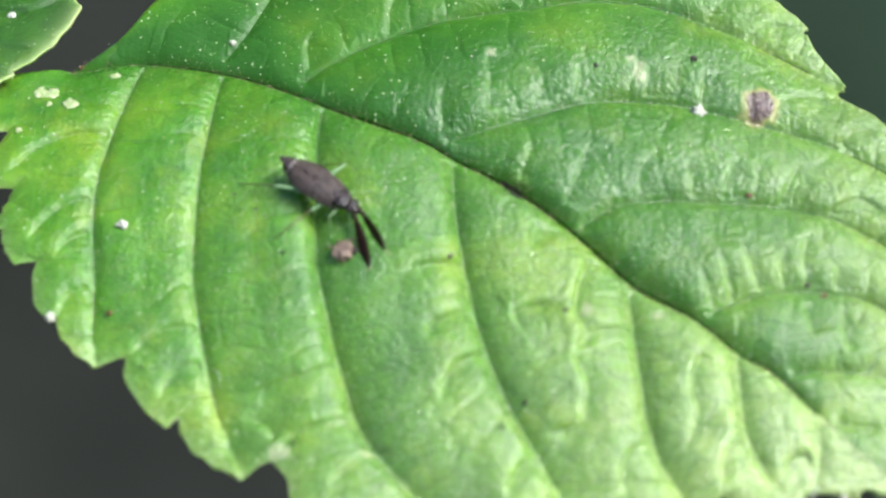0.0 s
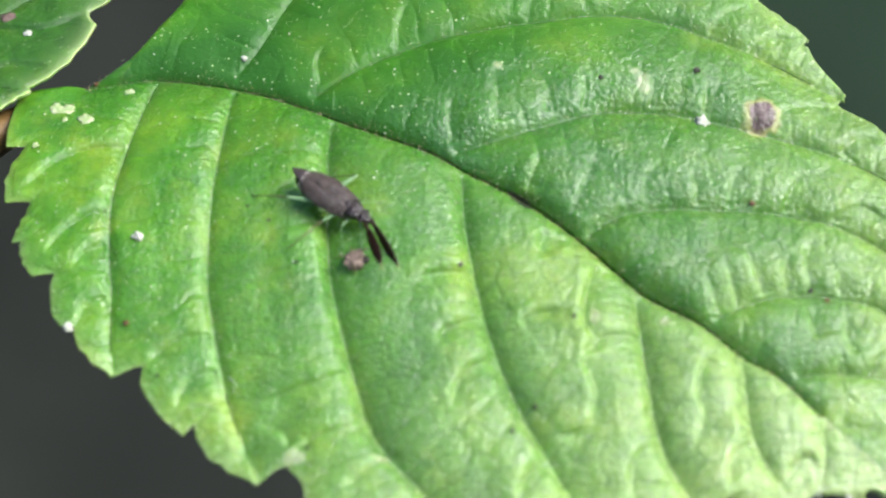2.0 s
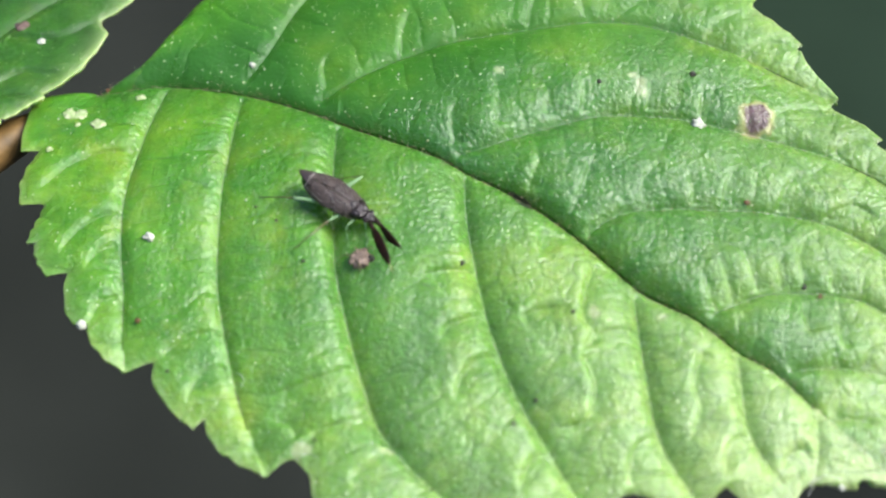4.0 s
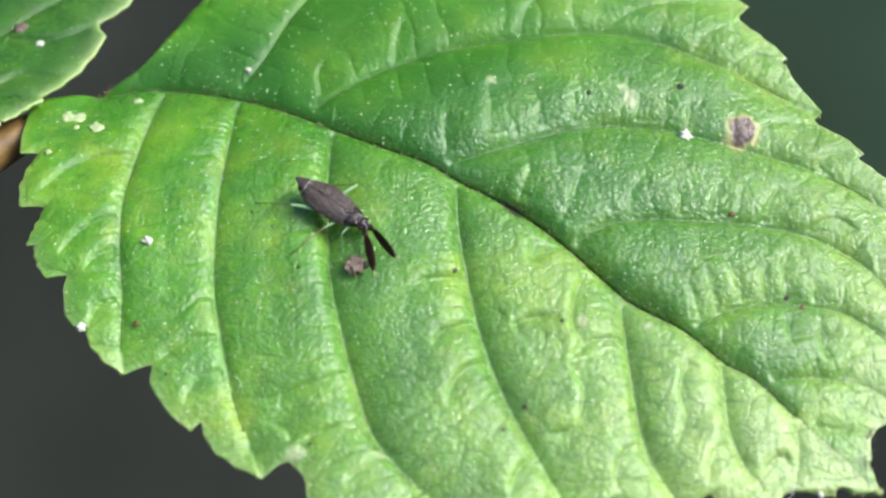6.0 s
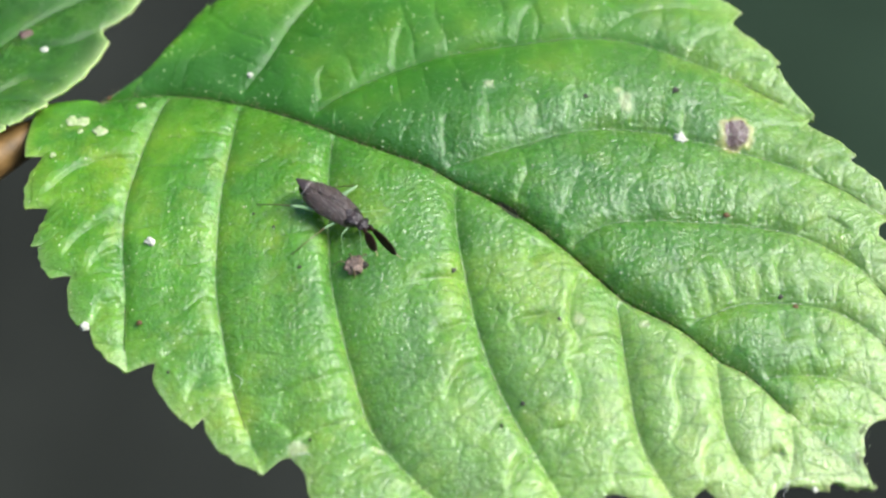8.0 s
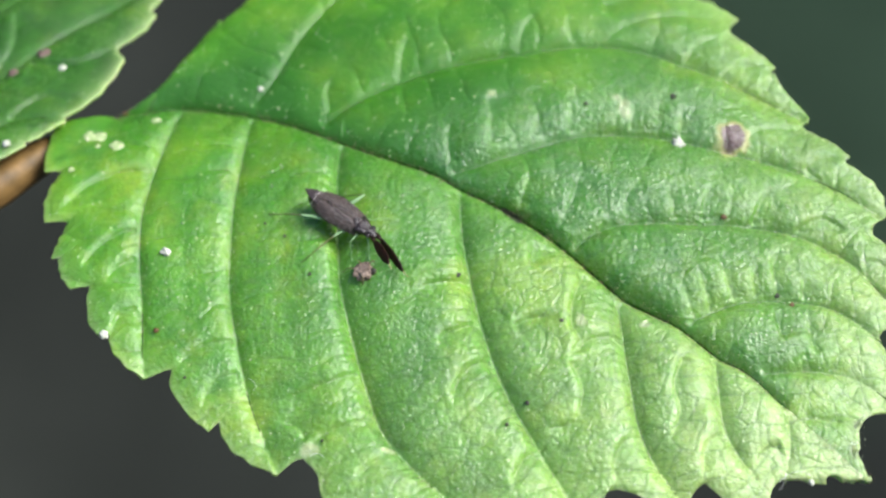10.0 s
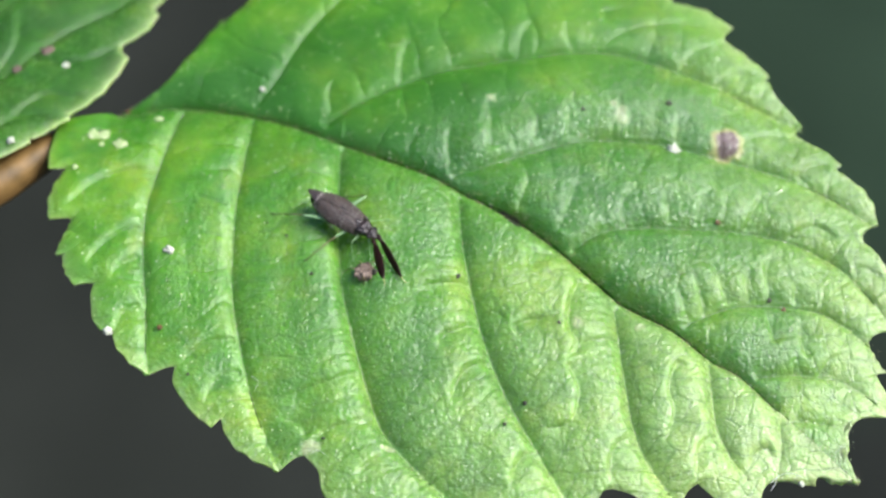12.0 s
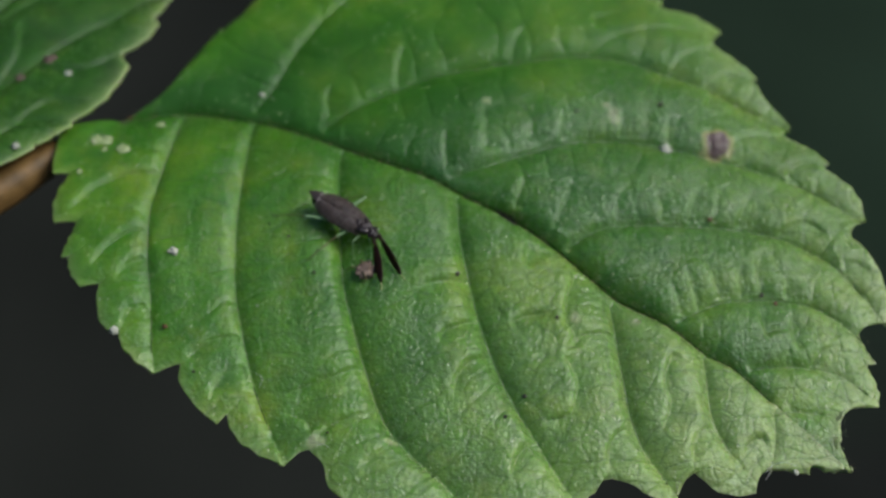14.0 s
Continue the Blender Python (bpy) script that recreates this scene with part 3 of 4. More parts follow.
# smaller veins that crease the fields between the side veins
BASE_CREASES = [
    [(-16.1, 5.7), (-18.0, 5.6), (-19.7, 4.8), (-21.2, 3.2)], [(-16.7, 2.0), (-18.0, 1.5), (-19.0, 0.6), (-19.7, -0.5)],
    [(-16.5, 0.3), (-17.6, -0.3), (-18.3, -1.4)], [(-16.4, -2.7), (-17.4, -3.3), (-17.7, -4.5)],
    [(-11.1, -4.9), (-12.5, -5.1), (-13.5, -5.7), (-14.2, -6.5)], [(-10.8, -6.7), (-11.9, -7.1), (-12.5, -7.9), (-12.6, -8.7)],
    [(-4.6, -7.0), (-6.0, -7.6), (-7.4, -8.0), (-8.7, -8.5)], [(-3.5, -9.5), (-5.1, -10.0), (-6.3, -10.4), (-7.1, -11.2)],
    [(-2.8, -10.8), (-3.3, -11.7), (-4.2, -12.5), (-5.0, -13.1)], [(-7.3, -10.8), (-7.7, -10.0), (-8.9, -9.5)],
]
MIDDLE_CREASES = [
    [(2.3, -6.4), (1.1, -7.0), (0.4, -8.0), (0.2, -9.1)], [(1.8, -4.2), (0.6, -4.7), (-0.2, -5.1), (-0.5, -6.1)],
    [(1.4, -1.8), (-0.0, -2.0), (-1.1, -2.2), (-1.5, -2.7)], [(4.4, -11.5), (3.7, -12.1), (3.3, -12.9), (3.1, -13.9)],
    [(7.2, -1.4), (6.6, -3.0), (6.4, -4.7), (6.8, -5.5), (6.2, -6.7)],
    [(4.7, 0.5), (4.5, -0.6), (5.0, -1.4)], [(6.2, -6.7), (6.8, -8.1), (6.7, -9.1), (6.3, -10.1), (4.8, -10.5)],
]
LOWER_TIP_CREASES = [
    [(9.9, -10.7), (8.8, -11.2), (8.3, -12.1), (8.2, -13.5)], [(9.2, -5.2), (7.3, -5.5), (6.6, -6.4)],
    [(3.3, -4.7), (4.3, -4.2), (5.9, -4.1)], [(13.9, -10.7), (13.1, -11.2), (12.7, -12.0), (12.6, -13.2)],
    [(12.1, -6.5), (11.5, -8.1), (11.7, -9.7), (11.0, -11.3)], [(16.7, -11.3), (15.8, -11.6), (15.2, -12.6)],
]
UPPER_BASE_CREASES = [
    [(4.1, 12.7), (4.5, 14.5), (5.3, 15.4)], [(-2.6, 11.3), (-2.5, 12.9), (-2.0, 14.2)],
    [(9.2, 16.1), (9.5, 14.9)], [(-6.5, 9.4), (-6.7, 10.7), (-6.3, 11.6)],
    [(2.5, 6.6), (2.5, 8.8), (2.4, 10.1)], [(6.8, 7.4), (7.0, 8.7), (6.8, 9.7)],
    [(10.2, 7.4), (10.5, 9.3)], [(12.9, 6.9), (13.2, 8.9)],
    [(5.1, 7.2), (4.9, 8.5)], [(0.2, 5.7), (0.1, 7.4), (0.4, 8.4)],
    [(16.3, 6.0), (17.0, 7.1), (18.3, 7.5), (19.8, 7.4)], [(13.4, 11.9), (14.3, 13.0), (15.7, 13.5)],
    [(15.4, 10.9), (16.4, 11.6), (18.2, 11.4)], [(15.3, 9.3), (15.9, 10.7)],
    [(9.6, 1.6), (9.8, 3.2), (10.8, 4.3)], [(12.2, 1.6), (12.2, 2.9), (11.9, 4.0)],
]
UPPER_TIP_CREASES = [
    [(13.6, 1.5), (14.1, 3.1), (14.6, 3.9)], [(16.2, 1.1), (16.9, 2.5), (17.5, 3.7)],
    [(6.1, 1.5), (7.0, 3.7), (7.5, 4.9)], [(18.3, 0.6), (19.4, 1.4), (20.4, 1.5), (21.5, 0.6)],
    [(21.8, -1.3), (22.6, -1.1), (23.9, -1.9)], [(19.4, 4.7), (20.4, 5.4), (21.7, 5.4)],
    [(15.1, -3.3), (14.7, -2.1), (14.3, -0.6)], [(13.8, -4.0), (13.5, -2.4), (13.2, -1.4)],
    [(16.2, -3.4), (16.1, -1.8), (16.5, -1.0)], [(17.4, -3.3), (17.2, -1.5), (17.7, -0.1)],
    [(18.6, -3.4), (18.8, -1.7)], [(17.3, -5.6), (17.1, -4.2), (17.0, -3.4)],
    [(18.9, -6.5), (18.7, -5.2), (18.9, -3.9)], [(19.3, -7.6), (20.1, -6.5), (21.3, -6.1)],
    [(12.9, -4.1), (12.6, -3.1), (12.3, -1.9)], [(3.9, 2.9), (4.5, 4.5), (4.3, 5.2)],
]
LOWER = dict(
    side=-1, painted_shade=0.7, teeth=LOWER_BASE_TEETH + LOWER_TIP_TEETH,
    veins=[
        ([(-15.1, 9.6), (-16.0, 6.2), (-16.6, 3.2), (-16.6, 0.3), (-16.2, -2.8), (-15.9, -6.6)], 1.0),
        ([(-11.0, 9.0), (-11.6, 3.9), (-11.7, 1.0), (-11.6, -2.1), (-11.1, -4.9), (-10.4, -7.9), (-9.3, -11.0)], 1.0),
        ([(-5.9, 7.1), (-6.0, 4.6), (-5.9, 1.3), (-5.7, -1.8), (-5.1, -4.6), (-4.4, -7.3), (-3.1, -10.8), (0.1, -14.3)], 1.0),
        ([(0.7, 3.8), (0.8, 1.3), (1.2, -1.5), (1.8, -4.6), (2.6, -7.3), (3.7, -9.9), (5.9, -14.2)], 1.0),
        ([(9.0, -3.2), (9.1, -5.0), (9.3, -7.7), (9.6, -10.3), (10.4, -12.5), (11.5, -14.3)], 1.0),
        ([(13.8, -6.6), (13.8, -8.4), (13.9, -10.3), (14.5, -11.9), (15.6, -13.6)], 0.95),
        ([(17.2, -10.0), (17.1, -11.6), (16.7, -13.0)], 0.95),
    ])
UPPER = dict(
    side=1, painted_shade=1.15, teeth=UPPER_BASE_TEETH + UPPER_TIP_TEETH,
    veins=[
        ([(-11.6, 9.3), (-9.8, 11.5), (-8.4, 14.3), (-6.6, 16.8), (-3.6, 19.8)], 0.9),
        ([(-7.9, 8.1), (-5.5, 9.7), (-2.9, 11.1), (0.4, 12.3), (4.4, 13.0), (8.7, 13.4), (12.0, 12.6), (15.2, 11.0), (19.7, 8.2)], 1.0),
        ([(8.7, 13.4), (10.8, 14.6), (13.5, 15.0), (16.1, 14.5)], 0.8),
        ([(-0.7, 5.0), (1.9, 5.7), (4.2, 6.4), (6.8, 7.2), (8.7, 7.4), (11.6, 7.1), (14.8, 6.2), (17.9, 5.2), (20.9, 3.7), (23.2, 1.9)], 1.0),
        ([(6.2, -0.1), (7.8, 1.1), (9.7, 1.7), (12.8, 1.6), (16.0, 1.4), (19.0, 0.6), (21.3, -1.0), (23.4, -4.0)], 1.0),
        ([(11.8, -4.7), (13.4, -3.9), (15.6, -3.2), (18.0, -3.2), (20.4, -3.9), (22.8, -6.2)], 1.0),
        ([(15.2, -7.5), (16.7, -7.3), (18.8, -7.3), (20.9, -7.8), (22.6, -9.2)], 0.95),
        ([(17.2, -9.7), (18.6, -9.9), (20.1, -10.2)], 0.95),
    ])
MIDRIB_LINE = [(-18.7, 9.7), (-15.88, 10.18), (-13.58, 9.98), (-10.88, 9.48), (-8.28, 8.68), (-5.78, 7.58), (-3.08, 6.38), (-0.78, 5.38), (0.72, 4.38), (2.74, 3.2), (4.74, 1.8), (6.44, 0.3), (7.94, -1.3), (9.24, -2.6), (10.64, -3.5), (12.22, -4.52), (13.92, -6.22), (15.42, -7.22), (17.52, -9.72), (20.7, -13.3)]
big = Leaf(MIDRIB_LINE, [LOWER, UPPER], base=-0.24, seed=3, sag=0.0032,
           creases=[(BASE_CREASES, 0.75), (MIDDLE_CREASES, 1.1), (LOWER_TIP_CREASES, 1.0), (UPPER_BASE_CREASES, 0.5), (UPPER_TIP_CREASES, 0.65)])
big.dead = [(15.75, 6.7, 1.25)]
big.scars = [(2.55, 9.9, 0.45, 0.4), (9.9, 8.7, 0.5, 0.8), (9.5, 9.4, 0.5, 0.3), (-7.0, -11.3, 0.6, 0.45), (10.3, -4.5, 0.5, 0.4), (6.9, -4.4, 0.4, 0.8), (-3.1, -11.4, 0.5, 0.3)]


def build_leaves():
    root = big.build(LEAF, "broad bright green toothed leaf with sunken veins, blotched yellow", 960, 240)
    big.scatter_hairs(root, 9000, 5, -23, 25, -17, 23)
    vein_fuzz(big, root, 21)
    second = Leaf(
        [(-30.0, 3.2), (-31.0, 9.0), (-29.0, 17.0), (-23.5, 25.5), (-16.0, 32.0)],
        [dict(side=-1, teeth=[
            ([(-27.6, 4.7), (-25.3, 6.4)], (-23.6, 7.8), (-23.5, 8.0)), ([(-22.8, 8.5)], (-21.6, 9.7), (-21.7, 9.9)),
            ([(-20.5, 10.8), (-19.7, 11.8), (-19.0, 13.3)], (-18.7, 14.2), (-19.2, 15.2)), ([(-17.9, 16.3)], (-17.2, 17.8), (-17.5, 18.4)),
            ([(-17.0, 19.3)], (-16.1, 21.5), (-16.6, 22.1)), ([(-15.6, 24.0)], (-14.9, 25.5), (-15.5, 26.2)), ([(-14.9, 28.0)], (-15.1, 29.5), (-15.8, 30.0)), ([], (-16.0, 32.0), None)],
            veins=[([(-30.2, 5.6), (-27.4, 7.6), (-25.1, 9.5), (-23.5, 9.9), (-22.2, 9.7)], 0.9), ([(-30.8, 9.6), (-27.4, 11.8), (-24.5, 14.7), (-22.4, 16.8), (-20.2, 18.2), (-17.6, 20.2)], 1.0),
                   ([(-29.0, 17.0), (-26.0, 20.0), (-22.0, 23.5), (-16.4, 26.0)], 1.0)]),
         dict(side=1, teeth=[
            ([(-34.0, 6.0)], (-36.0, 9.0), (-35.6, 9.6)), ([(-37.0, 12.0)], (-37.4, 15.0), (-36.9, 15.6)), ([(-36.6, 19.0)], (-35.0, 23.0), (-34.6, 23.2)),
            ([(-32.0, 26.6)], (-29.0, 29.5), (-28.6, 29.4)), ([(-25.0, 31.6)], (-21.5, 32.6), (-21.4, 32.2)), ([], (-16.0, 32.0), None)],
            veins=[([(-31.0, 8.6), (-33.5, 8.0), (-35.6, 8.4)], 0.9), ([(-30.4, 13.0), (-33.6, 14.0), (-36.6, 16.0)], 1.0),
                   ([(-28.4, 18.4), (-30.5, 21.0), (-32.6, 25.6)], 1.0)])],
        base=-0.75, tilt=(0.05, -0.20), seed=11, origin=(-22.2, 9.2), ribbed=0.3, aging_sheen=0.1, pale_rim=0.9,
        creases=[([[(-24.4, 14.3), (-21.6, 14.0), (-19.4, 15.0)], [(-25.0, 9.8), (-23.2, 11.4), (-20.6, 11.2)], [(-27.0, 12.2), (-25.6, 15.6), (-25.8, 18.6)]], 0.7)])
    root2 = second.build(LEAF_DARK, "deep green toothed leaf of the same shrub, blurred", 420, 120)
    second.scatter_hairs(root2, 600, 8, -42, -16, 6, 37)
    return second


second_leaf = build_leaves()


def build_twig():
    root = new("twig")
    tagged(root, "reddish brown shrub twig holding both leaves", "twig")
    line = spline([(-14.8, 10.5, -3.1), (-17.9, 10.5, -3.0), (-20.9, 9.9, -3.0), (-22.8, 8.9, -2.9), (-25.9, 6.5, -2.9), (-32.3, 2.0, -3.8), (-44.0, -5.0, -12.0), (-56.0, -10.0, -60.0), (-60.0, -12.0, -180.0), (-62.0, -12.0, -421.0)], 150)
    n = len(line)
    t = np.linspace(0, 1, n)
    length = np.concatenate([[0], np.cumsum(np.linalg.norm(np.diff(line, axis=0), axis=1))])
    radii = np.interp(length, [0, 4, 8, 12, 60, 430], [0.25, 0.45, 1.0, 1.25, 1.4, 2.0])
    radii = radii * (1 + 0.05 * np.sin(length * 1.3)) + 0.30 * np.exp(-((length - 7.6) / 0.9) ** 2)
    v, f = tube(line, radii, 14)
    mesh_object("stem", v, f, BARK, root)
    # leaf stalks
    stalk = spline([(-29.0, 4.2, -3.3), (-29.6, 3.5, -2.0), (-30.2, 3.6, -0.9), (-30.8, 5.2, -0.9)], 12)
    v, f = tube(stalk, np.linspace(0.5, 0.25, 12), 10)
    mesh_object("leaf_stalk", v, f, MIDRIB, root)
    stalk = spline([(-20.0, 10.1, -3.0), (-19.4, 10.4, -2.9), (-18.8, 10.5, -2.8), (-17.2, 10.6, -2.7)], 12)
    v, f = tube(stalk, np.linspace(0.55, 0.25, 12), 10)
    mesh_object("leaf_stalk", v, f, MIDRIB, root)


build_twig()


# -- marks that belong to the leaf --
def patch(name, x, y, rx, ry, turn, mat, parent, label="", lift=0.018, seed=1, sink=0.0, ragged=1.0):
    """A thin uneven fleck that follows the leaf's face."""
    rnd = random.Random(seed)
    rings, sides = 16, 48
    ph = [rnd.uniform(0, 6.28) for _ in range(3)]
    pts = [(x, y)]
    for r in range(1, rings + 1):
        for k in range(sides):
            a = 2 * math.pi * k / sides
            wob = 1 + ragged * 0.13 * math.sin(2 * a + ph[0]) + ragged * 0.10 * math.sin(3 * a + ph[1]) + 0.07 * math.sin(5 * a + ph[2])
            px, py = rx * wob * r / rings * math.cos(a), ry * wob * r / rings * math.sin(a)
            c, s = math.cos(turn), math.sin(turn)
            pts.append((x + px * c - py * s, y + px * s + py * c))
    pts = np.array(pts)
    z, _, _ = big.relief(pts)
    pts = big.bent(pts, z)
    z, pts = pts[:, 2], pts[:, :2]
    rad = np.concatenate([[0], np.repeat(np.arange(1, rings + 1) / rings, sides)])
    z = z + lift - sink * (1 - rad ** 2) - np.where(rad > 0.95, lift * 1.3, 0)
    faces = [(0, 1 + k, 1 + (k + 1) % sides) for k in range(sides)]
    for r in range(rings - 1):
        o = 1 + r * sides
        faces += [(o + k, o + sides + k, o + sides + (k + 1) % sides, o + (k + 1) % sides) for k in range(sides)]
    return mesh_object(name, np.column_stack([pts, z]) * MM, faces, mat, parent, label)


def lump(r, seed, squash=0.6, rough=0.35, sub=3):
    bm = bmesh.new()
    bmesh.ops.create_icosphere(bm, subdivisions=sub, radius=1.0)
    for v in bm.verts:
        n = noise.noise(v.co * 1.6 + Vector((seed * 3.7, 0, 0))) + 0.5 * noise.noise(v.co * 4.0 + Vector((0, seed * 1.3, 0)))
        v.co = v.co * (1 + rough * n) * r * MM
        v.co.z *= squash
    return bm


def bm_object(name, bm, mat, parent=None, label=""):
    me = bpy.data.meshes.new(name)
    bm.to_mesh(me)
    bm.free()
    me.polygons.foreach_set("use_smooth", [True] * len(me.polygons))
    me.materials.append(mat)
    ob = new(name, me)
    if parent is not None:
        ob.parent = parent
    if label:
        ob["label"] = label
    return ob


def crumb(name, x, y, r, mat, label, category, group, seed, squash=0.6, leaf=big):
    ob = bm_object(name, lump(r, seed, squash, 0.65, 3), mat)
    at = leaf.settle(x, y)
    ob.matrix_world = pose(at[0] * MM, at[1] * MM, (at[2] + r * squash * 0.5) * MM, 0, 0, seed * 47)
    tagged(ob, label, category, group)
    return ob


def build_marks():
    root = bpy.data.objects["leaf"]
    patch("dark_smudge", 3.6, 2.42, 0.8, 0.34, -0.7, SMEAR, root, "dark dried smear beside the midrib", 0.02, 40)
    for k, (x, y, r) in enumerate([(-19.9, 7.95, 0.34), (-19.35, 7.85, 0.36), (-18.3, 7.2, 0.34), (-19.4, 7.3, 0.16), (-16.3, 8.9, 0.24), (-20.7, 5.8, 0.16)]):
        crumb("white_crumb", x, y, r, SCAR, "pale cream crumb lying on the leaf base", "crumb", "crumbs on the leaf", 60 + k, 0.12)
    for k, (x, y, r) in enumerate([(-15.1, 0.42, 0.25), (-18.0, -4.45, 0.24), (12.75, 6.6, 0.32), (-10.5, 10.9, 0.16), (17.9, -13.4, 0.15)]):
        crumb("white_crumb", x, y, r, CRUMB, "small white crumb stuck on the leaf", "crumb", "crumbs on the leaf", 70 + k, 0.6)
    for k, (x, y, r) in enumerate([(12.65, 9.75, 0.2), (-7.25, -1.1, 0.11), (17.3, -2.95, 0.17), (5.9, -4.15, 0.11), (0.6, -1.35, 0.15), (4.0, -8.8, 0.13),
                                   (-6.4, -10.7, 0.1), (-13.6, -7.0, 0.1), (7.8, 9.4, 0.14), (2.9, -10.0, 0.12), (-8.7, 1.3, 0.09), (-9.8, 2.1, 0.08)]):
        crumb("black_grit", x, y, 0.8 * r, BLACK, "tiny black grain of dirt on the leaf", "dirt", "dirt on the leaf", 90 + k, 0.6)
    for k, (x, y, r) in enumerate([(-15.3, -4.25, 0.13), (14.9, 1.9, 0.15), (18.0, -3.5, 0.13), (-18.2, 9.45, 0.14)]):
        crumb("rusty_speck", x, y, r, RUST, "rusty brown speck on the leaf", "dirt", "dirt on the leaf", 110 + k, 0.4)
    for k, (x, y, r) in enumerate([(-23.5, 13.7, 0.36), (-25.1, 12.4, 0.3)]):
        crumb("rusty_speck", x, y, r, LESION, "rusty brown speck on the blurred leaf", "dirt", "dirt on the leaf", 130 + k, 0.12, second_leaf)
    for k, (x, y) in enumerate([(-22.3, 12.7), (-24.6, 7.6)]):
        crumb("white_crumb", x, y, 0.2, CRUMB, "small white crumb on the blurred leaf", "crumb", "crumbs on the leaf", 120 + k, 0.35, second_leaf)


build_marks()


def build_fibres():
    """Loose pale threads caught on the leaf."""
    for k, (x, y, pts) in enumerate([
            (-10.1, -7.6, [(-0.25, 0.45), (0.05, 0.25), (0.18, -0.05), (0.05, -0.3)]),
            (17.2, -13.1, [(-0.9, -0.3), (-0.4, 0.15), (0.2, 0.25), (0.8, 0.0)]),
            (16.6, -13.3, [(-0.3, -0.5), (0.0, 0.0), (0.1, 0.5)]),
            (-6.6, -11.6, [(-0.4, 0.1), (0.0, 0.2), (0.35, -0.05)])]):
        at = big.settle(x, y)
        line = spline([(px, py, 0.10 + 0.05 * math.sin(3 * px)) for px, py in pts], 18)
        v, f = tube(line, 0.009, 6)
        ob = mesh_object("fibre", v, f, WEB)
        ob.matrix_world = pose(at[0] * MM, at[1] * MM, at[2] * MM)
        tagged(ob, "thin curled white thread caught on the leaf", "fibre", "threads on the leaf")


build_fibres()


def build_husk():
    at = big.settle(-4.4, -1.1)
    root = bm_object("dried_husk", lump(0.50, 7, 0.7, 0.5, 4), HUSK)
    root.matrix_world = pose(at[0] * MM, at[1] * MM, (at[2] + 0.22) * MM, 0, 0, 25)
    tagged(root, "crumpled pinkish brown dried insect husk on the leaf", "husk")
    for k, (a, ln) in enumerate([(0.4, 0.9), (1.6, 0.8), (2.6, 1.1), (4.2, 0.7)]):
        c, s = math.cos(a), math.sin(a)
        v, f = tube(spline([(0.3 * c, 0.3 * s, 0.1), (0.7 * ln * c, 0.7 * ln * s, 0.25), (ln * c, ln * s, -0.2)], 8), 0.03, 6)
        mesh_object("shrivelled_leg", v, f, SHIN, root)
    bm_object("dark_knob", lump(0.2, 9, 0.9, 0.2, 2), BLACK, root).location = (0.42 * MM, -0.25 * MM, 0.08 * MM)


build_husk()

# -- the bug --
BUG_YAW = -35.2
BUG_AT = (-5.58, 1.80)
BUG_Z = 0.0


def loft(stations, sides=20, power=2.3):
    """Body skin: stations of x, centre y, half width, low z, high z."""
    verts, faces = [], []
    for x, cy, hw, lo, hi in stations:
        for k in range(sides):
            a = 2 * math.pi * k / sides
            c, s = math.cos(a), math.sin(a)
            yy = math.copysign(abs(c) ** (2 / power), c) * hw
            zz = (lo + hi) / 2 + math.copysign(abs(s) ** (2 / power), s) * (hi - lo) / 2
            verts.append((x * MM, (cy + yy) * MM, zz * MM))
    n = len(stations)
    for i in range(n - 1):
        for k in range(sides):
            j = (k + 1) % sides
            faces.append((i * sides + k, (i + 1) * sides + k, (i + 1) * sides + j, i * sides + j))
    faces.append(tuple(range(sides)))
    faces.append(tuple((n - 1) * sides + k for k in range(sides))[::-1])
    return verts, faces


def axis_z(x):
    """Height of the body's middle line: the tail is held a little higher than the head."""
    return 1.45 - 0.11 * x


def shell(side, x0, x1, width, lift, count=26, across=9, gap=0.015):
    """One wing cover: a thin domed plate from the middle seam to the flank."""
    verts, faces = [], []
    for layer in (0, 1):
        for i in range(count):
            u = i / (count - 1)
            x = x0 + (x1 - x0) * u
            hw = width(x)
            for j in range(across):
                v = j / (across - 1)
                y = gap + (hw - gap) * v
                z = axis_z(x) + lift(x) - 0.36 * v ** 2.4 - layer * 0.04
                verts.append((x * MM, side * y * MM, z * MM))
    n = count * across
    for i in range(count - 1):
        for j in range(across - 1):
            q = i * across + j
            a = (q, q + across, q + across + 1, q + 1)
            b = tuple(k + n for k in a[::-1])
            faces += [a[::-1], b[::-1]] if side < 0 else [a, b]
    rim = [i * across for i in range(count)] + [(count - 1) * across + j for j in range(1, across)]
    rim += [i * across + across - 1 for i in range(count - 2, -1, -1)] + [j for j in range(across - 2, 0, -1)]
    for a, b in zip(rim, rim[1:] + rim[:1]):
        faces.append((a, b, b + n, a + n))
    return verts, faces


def body_width(x):
    xs = [-2.30, -2.1, -1.75, -1.2, -0.4, 0.4, 0.9, 1.3]
    return float(np.interp(x, xs, [0.03, 0.20, 0.45, 0.71, 0.85, 0.77, 0.67, 0.58]))


def body_lift(x):
    return float(np.interp(x, [-2.3, -1.6, -0.6, 0.5, 1.3], [0.02, 0.10, 0.24, 0.28, 0.22]))


